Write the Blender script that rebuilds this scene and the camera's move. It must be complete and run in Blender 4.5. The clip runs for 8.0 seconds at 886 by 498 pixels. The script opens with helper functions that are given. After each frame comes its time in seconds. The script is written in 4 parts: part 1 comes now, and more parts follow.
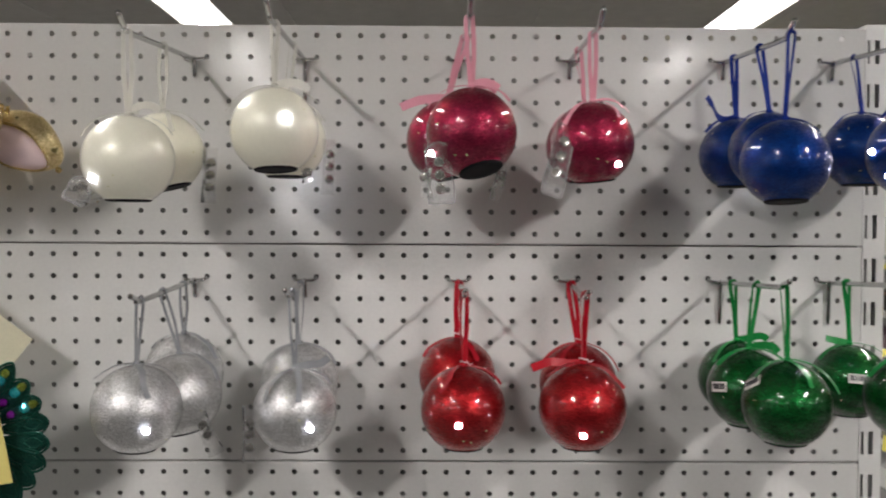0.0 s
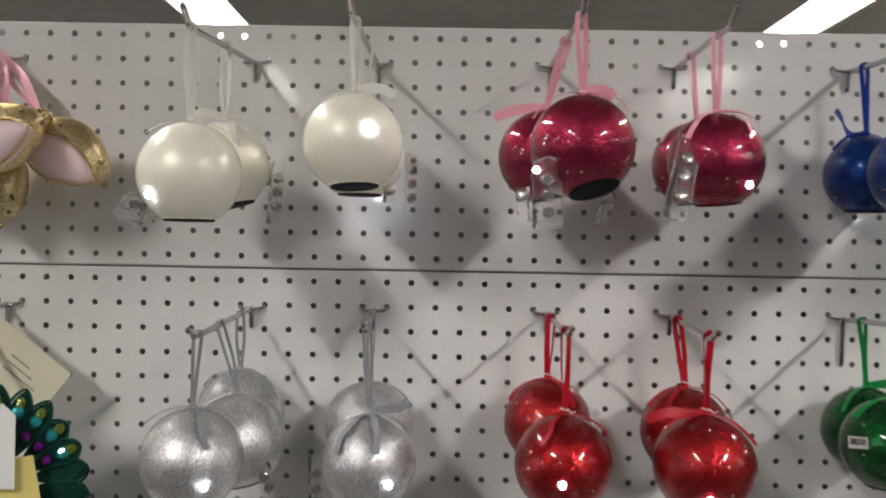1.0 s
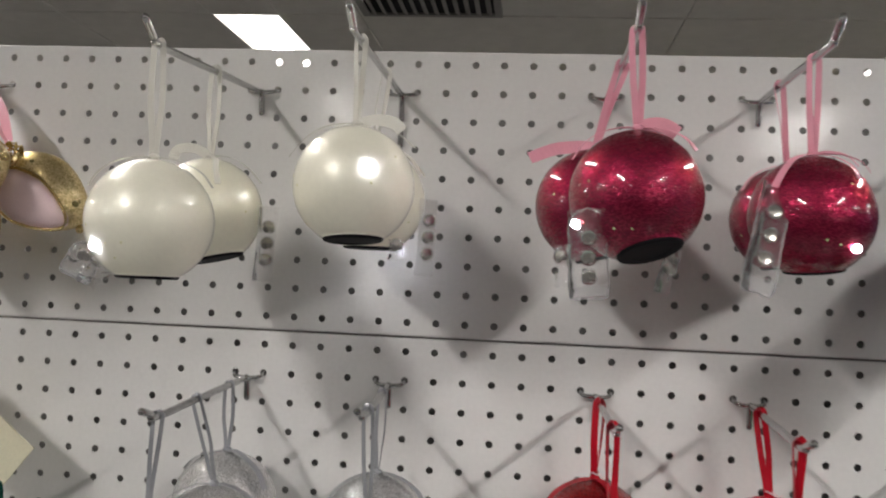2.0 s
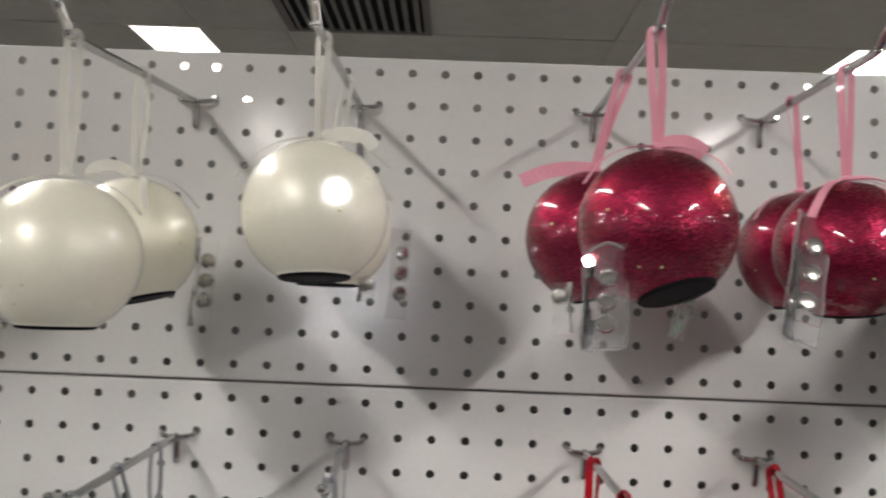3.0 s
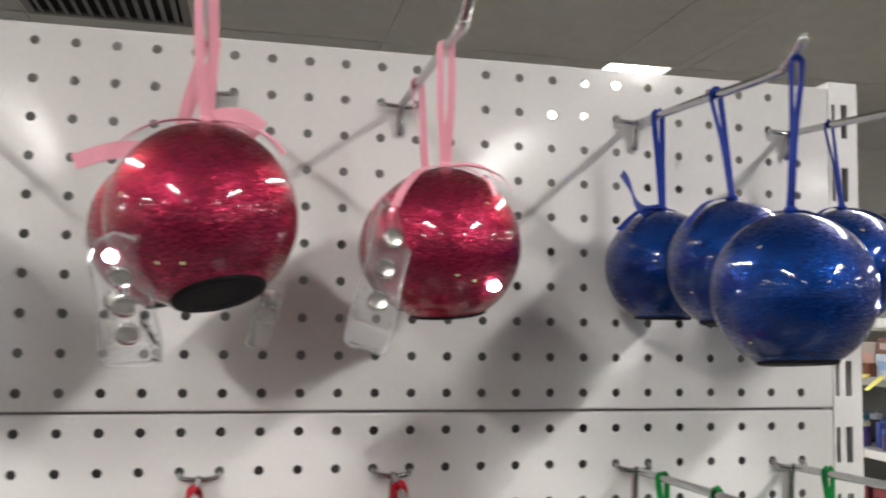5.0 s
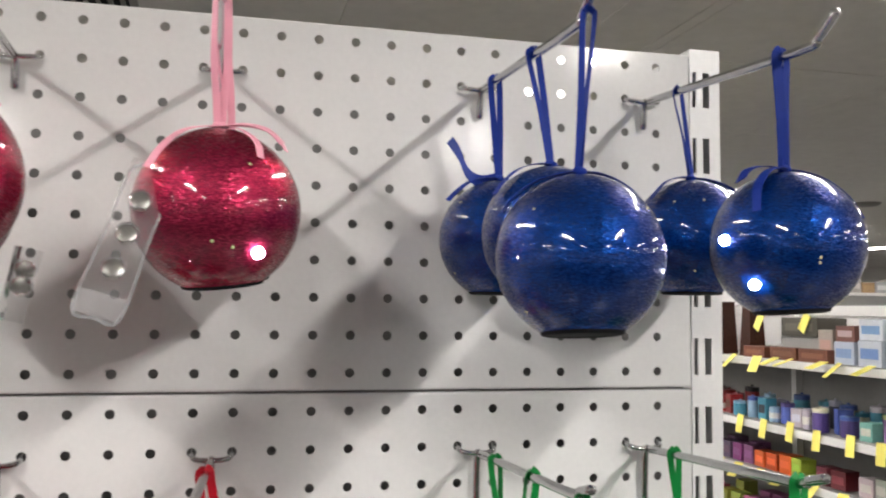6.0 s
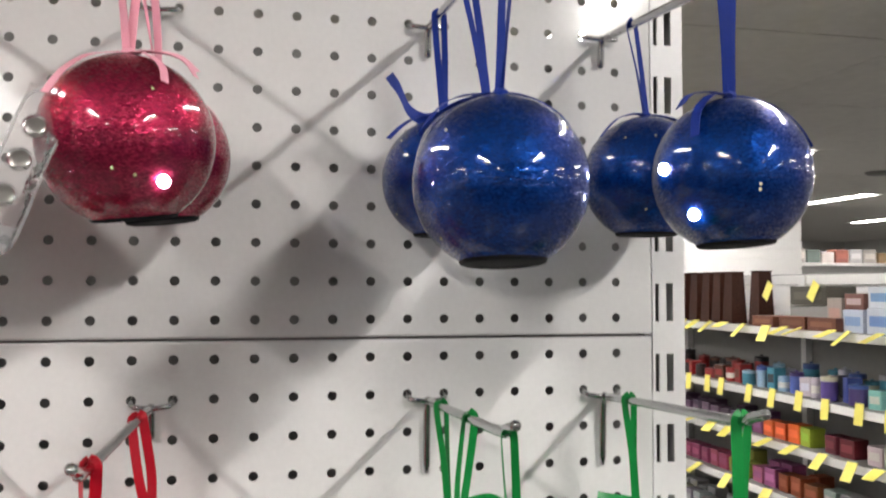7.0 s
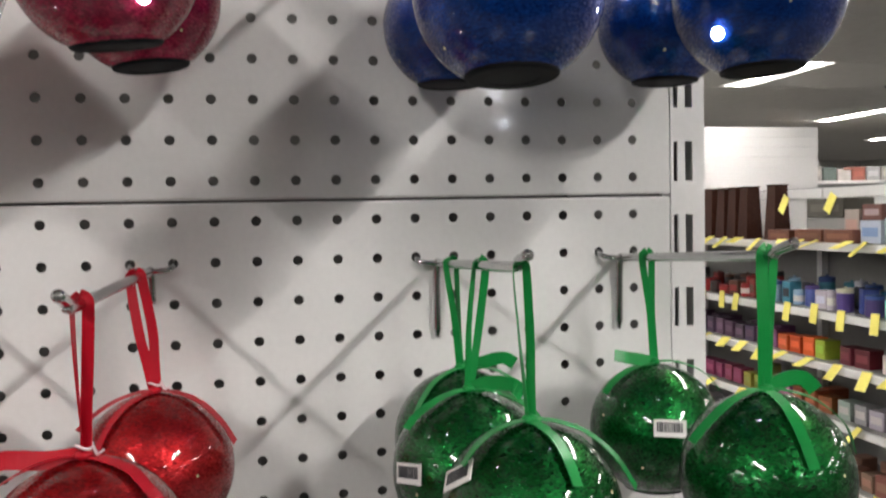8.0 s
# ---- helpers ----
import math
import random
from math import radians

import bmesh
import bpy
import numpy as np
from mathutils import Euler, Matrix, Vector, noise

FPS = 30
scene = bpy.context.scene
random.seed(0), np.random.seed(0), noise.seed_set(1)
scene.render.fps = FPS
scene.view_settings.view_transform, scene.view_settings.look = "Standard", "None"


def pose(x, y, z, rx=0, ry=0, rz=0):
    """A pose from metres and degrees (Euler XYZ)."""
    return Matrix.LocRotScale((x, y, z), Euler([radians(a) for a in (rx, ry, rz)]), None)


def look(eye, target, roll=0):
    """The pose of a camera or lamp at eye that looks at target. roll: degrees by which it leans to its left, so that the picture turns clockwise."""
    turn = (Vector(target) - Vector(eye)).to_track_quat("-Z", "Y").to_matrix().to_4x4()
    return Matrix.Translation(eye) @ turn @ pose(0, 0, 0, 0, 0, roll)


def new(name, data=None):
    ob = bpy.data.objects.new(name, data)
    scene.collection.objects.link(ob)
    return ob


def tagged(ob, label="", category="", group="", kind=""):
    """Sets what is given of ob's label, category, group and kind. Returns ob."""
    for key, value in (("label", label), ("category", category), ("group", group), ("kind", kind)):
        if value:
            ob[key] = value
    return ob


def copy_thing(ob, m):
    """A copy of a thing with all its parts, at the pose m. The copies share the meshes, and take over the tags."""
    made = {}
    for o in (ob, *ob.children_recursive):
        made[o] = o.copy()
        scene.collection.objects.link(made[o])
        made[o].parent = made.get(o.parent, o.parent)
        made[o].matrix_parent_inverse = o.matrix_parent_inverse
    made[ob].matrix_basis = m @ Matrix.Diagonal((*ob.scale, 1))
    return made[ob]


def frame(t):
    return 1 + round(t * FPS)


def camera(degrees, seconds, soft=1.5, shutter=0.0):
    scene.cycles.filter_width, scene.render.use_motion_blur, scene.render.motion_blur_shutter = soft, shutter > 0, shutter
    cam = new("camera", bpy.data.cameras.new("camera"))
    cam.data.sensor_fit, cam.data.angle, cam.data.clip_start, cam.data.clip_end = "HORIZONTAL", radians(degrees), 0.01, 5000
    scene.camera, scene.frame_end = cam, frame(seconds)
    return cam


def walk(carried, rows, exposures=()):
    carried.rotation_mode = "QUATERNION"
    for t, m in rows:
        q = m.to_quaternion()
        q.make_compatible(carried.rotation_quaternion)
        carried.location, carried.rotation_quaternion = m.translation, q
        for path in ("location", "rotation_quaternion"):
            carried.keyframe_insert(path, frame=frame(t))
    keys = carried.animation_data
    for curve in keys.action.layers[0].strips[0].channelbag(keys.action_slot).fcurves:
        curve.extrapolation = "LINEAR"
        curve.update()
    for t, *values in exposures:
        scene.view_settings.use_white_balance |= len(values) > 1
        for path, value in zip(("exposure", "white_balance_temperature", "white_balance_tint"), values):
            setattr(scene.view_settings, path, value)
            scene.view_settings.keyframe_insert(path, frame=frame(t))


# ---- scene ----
cam = camera(54.0, 8.0, soft=2.0, shutter=0.4)
PATH = [
    (0, (-0.464, -0.996, 1.57), (-0.446, 1.003, 1.52), 0.3),
    (0.5, (-0.515, -0.958, 1.556), (-0.517, 1.042, 1.546), 0.2),
    (1, (-0.534, -0.889, 1.576), (-0.555, 1.111, 1.569), 1.0),
    (1.5, (-0.492, -0.802, 1.592), (-0.66, 1.19, 1.626), 2.0),
    (1.7, (-0.481, -0.78, 1.593), (-0.696, 1.207, 1.647), 2.5),
    (2.8, (-0.546, -0.661, 1.609), (-0.637, 1.332, 1.74), 2.3),
    (3, (-0.538, -0.652, 1.61), (-0.565, 1.343, 1.746), 2.2),
    (3.5, (-0.521, -0.637, 1.608), (-0.377, 1.352, 1.76), 1.8),
    (4, (-0.522, -0.617, 1.611), (-0.237, 1.356, 1.766), 0.8),
    (4.5, (-0.488, -0.593, 1.607), (-0.092, 1.36, 1.775), 0.9),
    (5, (-0.409, -0.59, 1.614), (0.019, 1.358, 1.772), 1.0),
    (5.2, (-0.38, -0.588, 1.606), (0.057, 1.356, 1.781), 0.8),
    (6.3, (-0.284, -0.581, 1.604), (0.192, 1.357, 1.737), 0.6),
    (6.5, (-0.273, -0.579, 1.599), (0.204, 1.358, 1.733), 0.5),
    (7, (-0.255, -0.575, 1.584), (0.183, 1.374, 1.671), 0.1),
    (7.5, (-0.247, -0.566, 1.555), (0.158, 1.392, 1.591), -0.6),
    (8, (-0.247, -0.551, 1.538), (0.161, 1.406, 1.464), -1.1),
]
walk(cam, [(t, look(eye, target, roll)) for t, eye, target, roll in PATH],
     exposures=[(0, -0.2), (1.0, -0.24), (2.0, -0.2), (3.0, -0.12), (3.5, -0.26), (4.5, 0.12), (6.3, 0.45), (7.0, 0.38), (7.5, 0.17), (8.0, 0.13)])

# ---- light ----
CEIL = 2.7
LAMP = 3.0
TUBE = 75.0
NEAR, SECOND = 2.9, 0.6
WARM = (1.0, 0.955, 0.925)
world = bpy.data.worlds.new("store_air")
world.use_nodes = True
world.node_tree.nodes["Background"].inputs[0].default_value = (0.8, 0.84, 0.9, 1)
world.node_tree.nodes["Background"].inputs[1].default_value = 0.0
scene.world = world

# ---- materials ----


def material(name):
    m = bpy.data.materials.new(name)
    m.use_nodes = True
    return m, m.node_tree.nodes, m.node_tree.links, m.node_tree.nodes["Principled BSDF"]


def plain(name, colour, rough=0.5, metal=0.0, grain=0.15, scale=60.0, bump=0.0, coat=0.0, alpha_spread=0.0):
    """A surface with two scales of variation in colour and roughness."""
    m, n, l, b = material(name)
    tc = n.new("ShaderNodeTexCoord")
    fine, broad = n.new("ShaderNodeTexNoise"), n.new("ShaderNodeTexNoise")
    fine.inputs["Scale"].default_value, fine.inputs["Detail"].default_value = scale * 6, 4
    broad.inputs["Scale"].default_value, broad.inputs["Detail"].default_value = scale / 6, 3
    l.new(tc.outputs["Object"], fine.inputs["Vector"])
    l.new(tc.outputs["Object"], broad.inputs["Vector"])
    mix = n.new("ShaderNodeMath")
    mix.operation = "ADD"
    l.new(fine.outputs["Fac"], mix.inputs[0])
    l.new(broad.outputs["Fac"], mix.inputs[1])
    ramp = n.new("ShaderNodeMapRange")
    ramp.inputs["From Min"].default_value, ramp.inputs["From Max"].default_value = 0.6, 1.4
    ramp.inputs["To Min"].default_value, ramp.inputs["To Max"].default_value = 1 - grain, 1 + grain * 0.4
    l.new(mix.outputs[0], ramp.inputs["Value"])
    tint = n.new("ShaderNodeMix")
    tint.data_type, tint.blend_type = "RGBA", "MULTIPLY"
    tint.inputs["Factor"].default_value = 1
    tint.inputs["A"].default_value = (*colour, 1)
    l.new(ramp.outputs[0], tint.inputs["B"])
    out = tint.outputs["Result"]
    if alpha_spread:
        info, hsv, mr = n.new("ShaderNodeObjectInfo"), n.new("ShaderNodeHueSaturation"), n.new("ShaderNodeMapRange")
        mr.inputs["To Min"].default_value, mr.inputs["To Max"].default_value = 1 - alpha_spread, 1 + alpha_spread
        l.new(info.outputs["Random"], mr.inputs["Value"])
        l.new(mr.outputs[0], hsv.inputs["Value"])
        l.new(out, hsv.inputs["Color"])
        out = hsv.outputs["Color"]
    l.new(out, b.inputs["Base Color"])
    r = n.new("ShaderNodeMapRange")
    r.inputs["To Min"].default_value, r.inputs["To Max"].default_value = rough * 0.85, min(1, rough * 1.2)
    l.new(broad.outputs["Fac"], r.inputs["Value"])
    l.new(r.outputs[0], b.inputs["Roughness"])
    b.inputs["Metallic"].default_value = metal
    b.inputs["Coat Weight"].default_value = coat
    b.inputs["Coat Roughness"].default_value = 0.05
    if bump:
        bp = n.new("ShaderNodeBump")
        bp.inputs["Strength"].default_value, bp.inputs["Distance"].default_value = bump, 0.001
        l.new(fine.outputs["Fac"], bp.inputs["Height"])
        l.new(bp.outputs["Normal"], b.inputs["Normal"])
    return m


def tinsel(name, dark, light, streak=1.0, metal=0.55, coat=0.8, flake=1450.0, rough=0.33, sparse=0.03):
    """Glossy clear shell over fine foil strands and glitter."""
    m, n, l, b = material(name)
    tc, mp = n.new("ShaderNodeTexCoord"), n.new("ShaderNodeMapping")
    mp.inputs["Scale"].default_value = (1, 1, 1 + 3 * streak)
    mp.inputs["Rotation"].default_value = (0.5, 0.35, 0)
    l.new(tc.outputs["Object"], mp.inputs["Vector"])
    v, w = n.new("ShaderNodeTexVoronoi"), n.new("ShaderNodeTexNoise")
    v.inputs["Scale"].default_value = flake / (1 + 1.2 * streak)
    w.inputs["Scale"].default_value, w.inputs["Detail"].default_value = 45, 5
    l.new(mp.outputs["Vector"], v.inputs["Vector"])
    l.new(tc.outputs["Object"], w.inputs["Vector"])
    sep = n.new("ShaderNodeSeparateColor")
    l.new(v.outputs["Color"], sep.inputs["Color"])
    add = n.new("ShaderNodeMath")
    add.operation = "MULTIPLY"
    l.new(sep.outputs["Red"], add.inputs[0])
    l.new(w.outputs["Fac"], add.inputs[1])
    ramp = n.new("ShaderNodeValToRGB")
    ramp.color_ramp.elements[0].color, ramp.color_ramp.elements[0].position = (*dark, 1), sparse
    ramp.color_ramp.elements[1].color, ramp.color_ramp.elements[1].position = (*light, 1), 0.6
    l.new(add.outputs[0], ramp.inputs["Fac"])
    l.new(ramp.outputs["Color"], b.inputs["Base Color"])
    # each flake faces its own way
    geo, sub, scl, nadd, nrm = (n.new("ShaderNodeNewGeometry"), n.new("ShaderNodeVectorMath"), n.new("ShaderNodeVectorMath"),
                                n.new("ShaderNodeVectorMath"), n.new("ShaderNodeVectorMath"))
    sub.operation, scl.operation, nrm.operation = "SUBTRACT", "SCALE", "NORMALIZE"
    sub.inputs[1].default_value = (0.5, 0.5, 0.5)
    scl.inputs["Scale"].default_value = 0.28 + 0.14 * streak
    l.new(v.outputs["Color"], sub.inputs[0])
    l.new(sub.outputs[0], scl.inputs[0])
    l.new(geo.outputs["Normal"], nadd.inputs[0])
    l.new(scl.outputs[0], nadd.inputs[1])
    l.new(nadd.outputs[0], nrm.inputs[0])
    l.new(nrm.outputs[0], b.inputs["Normal"])
    b.inputs["Metallic"].default_value = metal
    b.inputs["Roughness"].default_value = rough
    b.inputs["Specular Tint"].default_value = (*(0.04 + 0.96 * c for c in light), 1)
    b.inputs["Coat Weight"].default_value = coat
    b.inputs["Coat Roughness"].default_value = 0.02
    b.inputs["Coat IOR"].default_value = 1.45
    return m


def glow(name, colour, strength):
    m, n, l, b = material(name)
    b.inputs["Base Color"].default_value = (*colour, 1)
    b.inputs["Emission Color"].default_value = (*colour, 1)
    b.inputs["Emission Strength"].default_value = strength
    return m


def clear_plastic(name, tint=(0.985, 0.985, 0.985), haze=0.05):
    m, n, l, b = material(name)
    out = n["Material Output"]
    tr, gl, mx, fr = n.new("ShaderNodeBsdfTransparent"), n.new("ShaderNodeBsdfGlossy"), n.new("ShaderNodeMixShader"), n.new("ShaderNodeFresnel")
    tr.inputs["Color"].default_value = (*tint, 1)
    gl.inputs["Roughness"].default_value = 0.06
    fr.inputs["IOR"].default_value = 1.45
    nz, bp, tc = n.new("ShaderNodeTexNoise"), n.new("ShaderNodeBump"), n.new("ShaderNodeTexCoord")
    nz.inputs["Scale"].default_value = 120
    l.new(tc.outputs["Object"], nz.inputs["Vector"])
    bp.inputs["Strength"].default_value, bp.inputs["Distance"].default_value = 0.2, 0.002
    l.new(nz.outputs["Fac"], bp.inputs["Height"])
    l.new(bp.outputs["Normal"], gl.inputs["Normal"])
    l.new(bp.outputs["Normal"], fr.inputs["Normal"])
    l.new(fr.outputs[0], mx.inputs["Fac"])
    # white diffuse share: cloudiness, plus painted brightness in place of reflected light
    df, hz = n.new("ShaderNodeBsdfDiffuse"), n.new("ShaderNodeMixShader")
    df.inputs["Color"].default_value = (0.85, 0.86, 0.87, 1)
    hz.inputs["Fac"].default_value = haze
    l.new(tr.outputs[0], hz.inputs[1])
    l.new(df.outputs[0], hz.inputs[2])
    l.new(hz.outputs[0], mx.inputs[1])
    l.new(gl.outputs[0], mx.inputs[2])
    l.new(mx.outputs[0], out.inputs["Surface"])
    return m


M_PANEL = plain("white_powder_coat", (0.74, 0.735, 0.72), 0.1, grain=0.06, scale=40)
# the thin steel sheet is slightly wavy
_n, _l = M_PANEL.node_tree.nodes, M_PANEL.node_tree.links
sheet, wave, swell = _n.new("ShaderNodeTexCoord"), _n.new("ShaderNodeTexNoise"), _n.new("ShaderNodeBump")
wave.inputs["Scale"].default_value, wave.inputs["Detail"].default_value = 9.0, 1.0
swell.inputs["Strength"].default_value, swell.inputs["Distance"].default_value = 1.0, 0.0016
_l.new(sheet.outputs["Object"], wave.inputs["Vector"])
_l.new(wave.outputs["Fac"], swell.inputs["Height"])
_l.new(swell.outputs["Normal"], _n["Principled BSDF"].inputs["Normal"])
M_UPRIGHT = plain("upright_powder_coat", (0.78, 0.775, 0.76), 0.32, grain=0.05, scale=40, bump=0.03)
# dark grey: the shade inside the display wall is put into the colour
M_CAVITY = plain("dark_grey_for_shade", (0.16, 0.155, 0.15), 0.7, grain=0.3, scale=20)
M_CHROME = plain("chromed_steel_wire", (0.55, 0.55, 0.55), 0.16, metal=1.0, grain=0.25, scale=150)
M_CEIL = plain("ceiling_tile", (0.62, 0.6, 0.56), 0.95, grain=0.12, scale=90, bump=0.3)
M_TBAR = plain("ceiling_grid_bar", (0.62, 0.6, 0.56), 0.5, grain=0.1)
M_LAMP = glow("lamp_diffuser", WARM, LAMP)
M_TUBE = glow("lamp_tube", WARM, TUBE)
M_TUBE_NEAR = glow("near_lamp_tube", WARM, LAMP)
M_FLOOR = plain("vinyl_floor", (0.1, 0.097, 0.093), 0.3, grain=0.15, scale=8)
M_WALL = plain("painted_wall", (0.62, 0.61, 0.59), 0.7, grain=0.08, scale=5)
M_VENT = plain("vent_metal", (0.2, 0.19, 0.175), 0.5, grain=0.15)
M_WHITE = plain("white_shelf_steel", (0.78, 0.77, 0.75), 0.35, grain=0.06, scale=10)
# grey with the shade between the shelves put into its colour
M_SHELFSHADE = plain("shaded_shelf_grey", (0.24, 0.235, 0.225), 0.5, grain=0.1, scale=6)
M_YELLOW = plain("yellow_price_ticket", (0.88, 0.79, 0.17), 0.5, grain=0.1, scale=30)
M_CLEAR = clear_plastic("clear_blister_plastic")
M_RIM = clear_plastic("clear_welded_edge", (0.93, 0.93, 0.93), 0.16)
M_TAB = clear_plastic("cloudy_plastic", (0.97, 0.97, 0.97), 0.07)
M_CELL = plain("button_cell_steel", (0.58, 0.56, 0.52), 0.26, metal=1.0, grain=0.2, scale=300)
M_BASE = plain("black_plastic_and_vent_shade", (0.01, 0.01, 0.012), 0.6, grain=0.2, scale=200)
M_BASE.node_tree.nodes["Principled BSDF"].inputs["Specular IOR Level"].default_value = 0.06
M_LED_OFF = plain("unlit_led", (0.75, 0.72, 0.4), 0.2, grain=0.1, scale=300)
M_LED = glow("lit_led", (0.86, 0.88, 1.0), 120.0)
M_PAPER = plain("white_label_paper", (0.82, 0.81, 0.78), 0.6, grain=0.08, scale=100)
M_INK = plain("printed_bars", (0.05, 0.05, 0.055), 0.6, grain=0.1, scale=100)

BALL = {
    "white": (plain("pearl_white_lacquer", (0.97, 0.95, 0.8), 0.4, metal=0.18, grain=0.05, scale=40, coat=0.8), plain("white_organza_ribbon", (0.86, 0.85, 0.78), 0.45, grain=0.1, scale=200)),
    "pink": (tinsel("magenta_foil", (0.14, 0.006, 0.026), (0.42, 0.025, 0.075), metal=0.75, coat=1.0), plain("pink_satin_ribbon", (0.85, 0.38, 0.47), 0.45, grain=0.15, scale=250)),
    "blue": (tinsel("blue_foil", (0.0004, 0.012, 0.085), (0.002, 0.045, 0.26), metal=0.55, coat=1.0), plain("blue_satin_ribbon", (0.002, 0.022, 0.22), 0.6, grain=0.2, scale=250)),
    "silver": (tinsel("silver_glitter", (0.34, 0.34, 0.34), (0.95, 0.95, 0.95), streak=0.0, metal=0.85, flake=1400, coat=1.0, rough=0.42), plain("silver_satin_ribbon", (0.34, 0.35, 0.37), 0.3, metal=0.3, grain=0.2, scale=250)),
    "red": (tinsel("red_foil", (0.15, 0.0035, 0.006), (0.52, 0.022, 0.026), metal=0.75, coat=1.0), plain("red_satin_ribbon", (0.42, 0.006, 0.018), 0.35, grain=0.2, scale=250)),
    "green": (tinsel("green_foil", (0.0009, 0.019, 0.004), (0.008, 0.155, 0.03), metal=0.75, coat=1.0), plain("green_satin_ribbon", (0.008, 0.22, 0.045), 0.32, grain=0.2, scale=250)),
}
for _, satin in BALL.values():
    satin.node_tree.nodes["Principled BSDF"].inputs["Specular IOR Level"].default_value = 0.22
for sheer, opacity in (("white", 0.62), ("pink", 0.85)):
    BALL[sheer][1].node_tree.nodes["Principled BSDF"].inputs["Alpha"].default_value = opacity
M_TIE = plain("pale_pink_tie", (0.8, 0.6, 0.62), 0.5, grain=0.1, scale=200)
BALL_LABEL = {"white": "pearl white", "pink": "magenta pink glitter", "blue": "dark blue glitter", "silver": "silver glitter", "red": "bright red glitter", "green": "emerald green glitter"}

# ---- building helpers ----


def part(name, bm, mat, parent=None, label="", smooth=False):
    me = bpy.data.meshes.new(name)
    bmesh.ops.recalc_face_normals(bm, faces=bm.faces)
    if smooth:
        for f in bm.faces:
            f.smooth = True
    bm.to_mesh(me)
    bm.free()
    me.materials.append(mat)
    ob = new(name, me)
    if parent:
        ob.parent = parent
    if label:
        ob["label"] = label
    return ob


def thing(name, at, label, category, group="", kind=""):
    ob = new(name)
    ob.empty_display_size = 0.02
    ob.location = at
    return tagged(ob, label, category, group, kind)


def box(bm, x0, y0, z0, x1, y1, z1, bevel=0.0):
    r = bmesh.ops.create_cube(bm, size=1, matrix=Matrix.LocRotScale(((x0 + x1) / 2, (y0 + y1) / 2, (z0 + z1) / 2), None, (abs(x1 - x0), abs(y1 - y0), abs(z1 - z0))))
    if bevel:
        edges = list({e for v in r["verts"] for e in v.link_edges})
        bmesh.ops.bevel(bm, geom=edges, offset=bevel, segments=2, affect="EDGES", profile=0.6)
    return bm


def boxed(*a, **k):
    return box(bmesh.new(), *a, **k)


def tube(bm, pts, radius, sides=10):
    """A round wire along pts, with domed ends."""
    pts = [Vector(p) for p in pts]
    rings, up = [], Vector((0, 0, 1))
    prev = None
    for i, p in enumerate(pts):
        d = (pts[min(i + 1, len(pts) - 1)] - pts[max(i - 1, 0)]).normalized()
        a = prev - d * prev.dot(d) if prev else d.orthogonal()
        a.normalize()
        prev = a
        b = d.cross(a)
        scale = (0.55 if i in (0, len(pts) - 1) else 1.0) * radius
        rings.append([bm.verts.new(p + (a * math.cos(k * 2 * math.pi / sides) + b * math.sin(k * 2 * math.pi / sides)) * scale) for k in range(sides)])
    for r0, r1 in zip(rings, rings[1:]):
        for k in range(sides):
            bm.faces.new((r0[k], r0[(k + 1) % sides], r1[(k + 1) % sides], r1[k]))
    bm.faces.new(rings[0][::-1])
    bm.faces.new(rings[-1])
    return bm


def arc(points, steps=5):
    """A smooth line through points."""
    pts, out = [Vector(p) for p in points], []
    for i in range(len(pts) - 1):
        p0, p1, p2, p3 = pts[max(i - 1, 0)], pts[i], pts[i + 1], pts[min(i + 2, len(pts) - 1)]
        for s in range(steps):
            t = s / steps
            out.append(0.5 * ((2 * p1) + (p2 - p0) * t + (2 * p0 - 5 * p1 + 4 * p2 - p3) * t * t + (3 * p1 - p0 - 3 * p2 + p3) * t ** 3))
    return out + [pts[-1]]


def strip(bm, pts, side, width, thick=0.0005, taper=1.0, twist=0.0):
    """A ribbon of some thickness along pts; side is the way of its width."""
    pts = [Vector(p) for p in pts]
    rows, n = [], len(pts)
    for i, p in enumerate(pts):
        d = (pts[min(i + 1, n - 1)] - pts[max(i - 1, 0)]).normalized()
        s = Matrix.Rotation(twist * i / max(n - 1, 1), 3, d) @ Vector(side)
        s = (s - d * s.dot(d)).normalized()
        nn = d.cross(s)
        w = width / 2 * (1 + (taper - 1) * i / max(n - 1, 1))
        rows.append([bm.verts.new(p + s * (w * a) + nn * (thick / 2 * b)) for a, b in ((-1, -1), (1, -1), (1, 1), (-1, 1))])
    for r0, r1 in zip(rows, rows[1:]):
        for k in range(4):
            bm.faces.new((r0[k], r0[(k + 1) % 4], r1[(k + 1) % 4], r1[k]))
    bm.faces.new(rows[0][::-1])
    bm.faces.new(rows[-1])
    return bm


def lathe(bm, profile, sides=48, at=(0, 0, 0)):
    """Turn (radius, height) pairs about the z axis."""
    at, rings = Vector(at), []
    for r, z in profile:
        if r < 1e-6:
            rings.append([bm.verts.new(at + Vector((0, 0, z)))])
        else:
            rings.append([bm.verts.new(at + Vector((r * math.cos(k * 2 * math.pi / sides), r * math.sin(k * 2 * math.pi / sides), z))) for k in range(sides)])
    for a, b in zip(rings, rings[1:]):
        for k in range(sides):
            j = (k + 1) % sides
            if len(a) == 1:
                bm.faces.new((a[0], b[j], b[k]))
            elif len(b) == 1:
                bm.faces.new((a[k], a[j], b[0]))
            else:
                bm.faces.new((a[k], a[j], b[j], b[k]))
    return bm


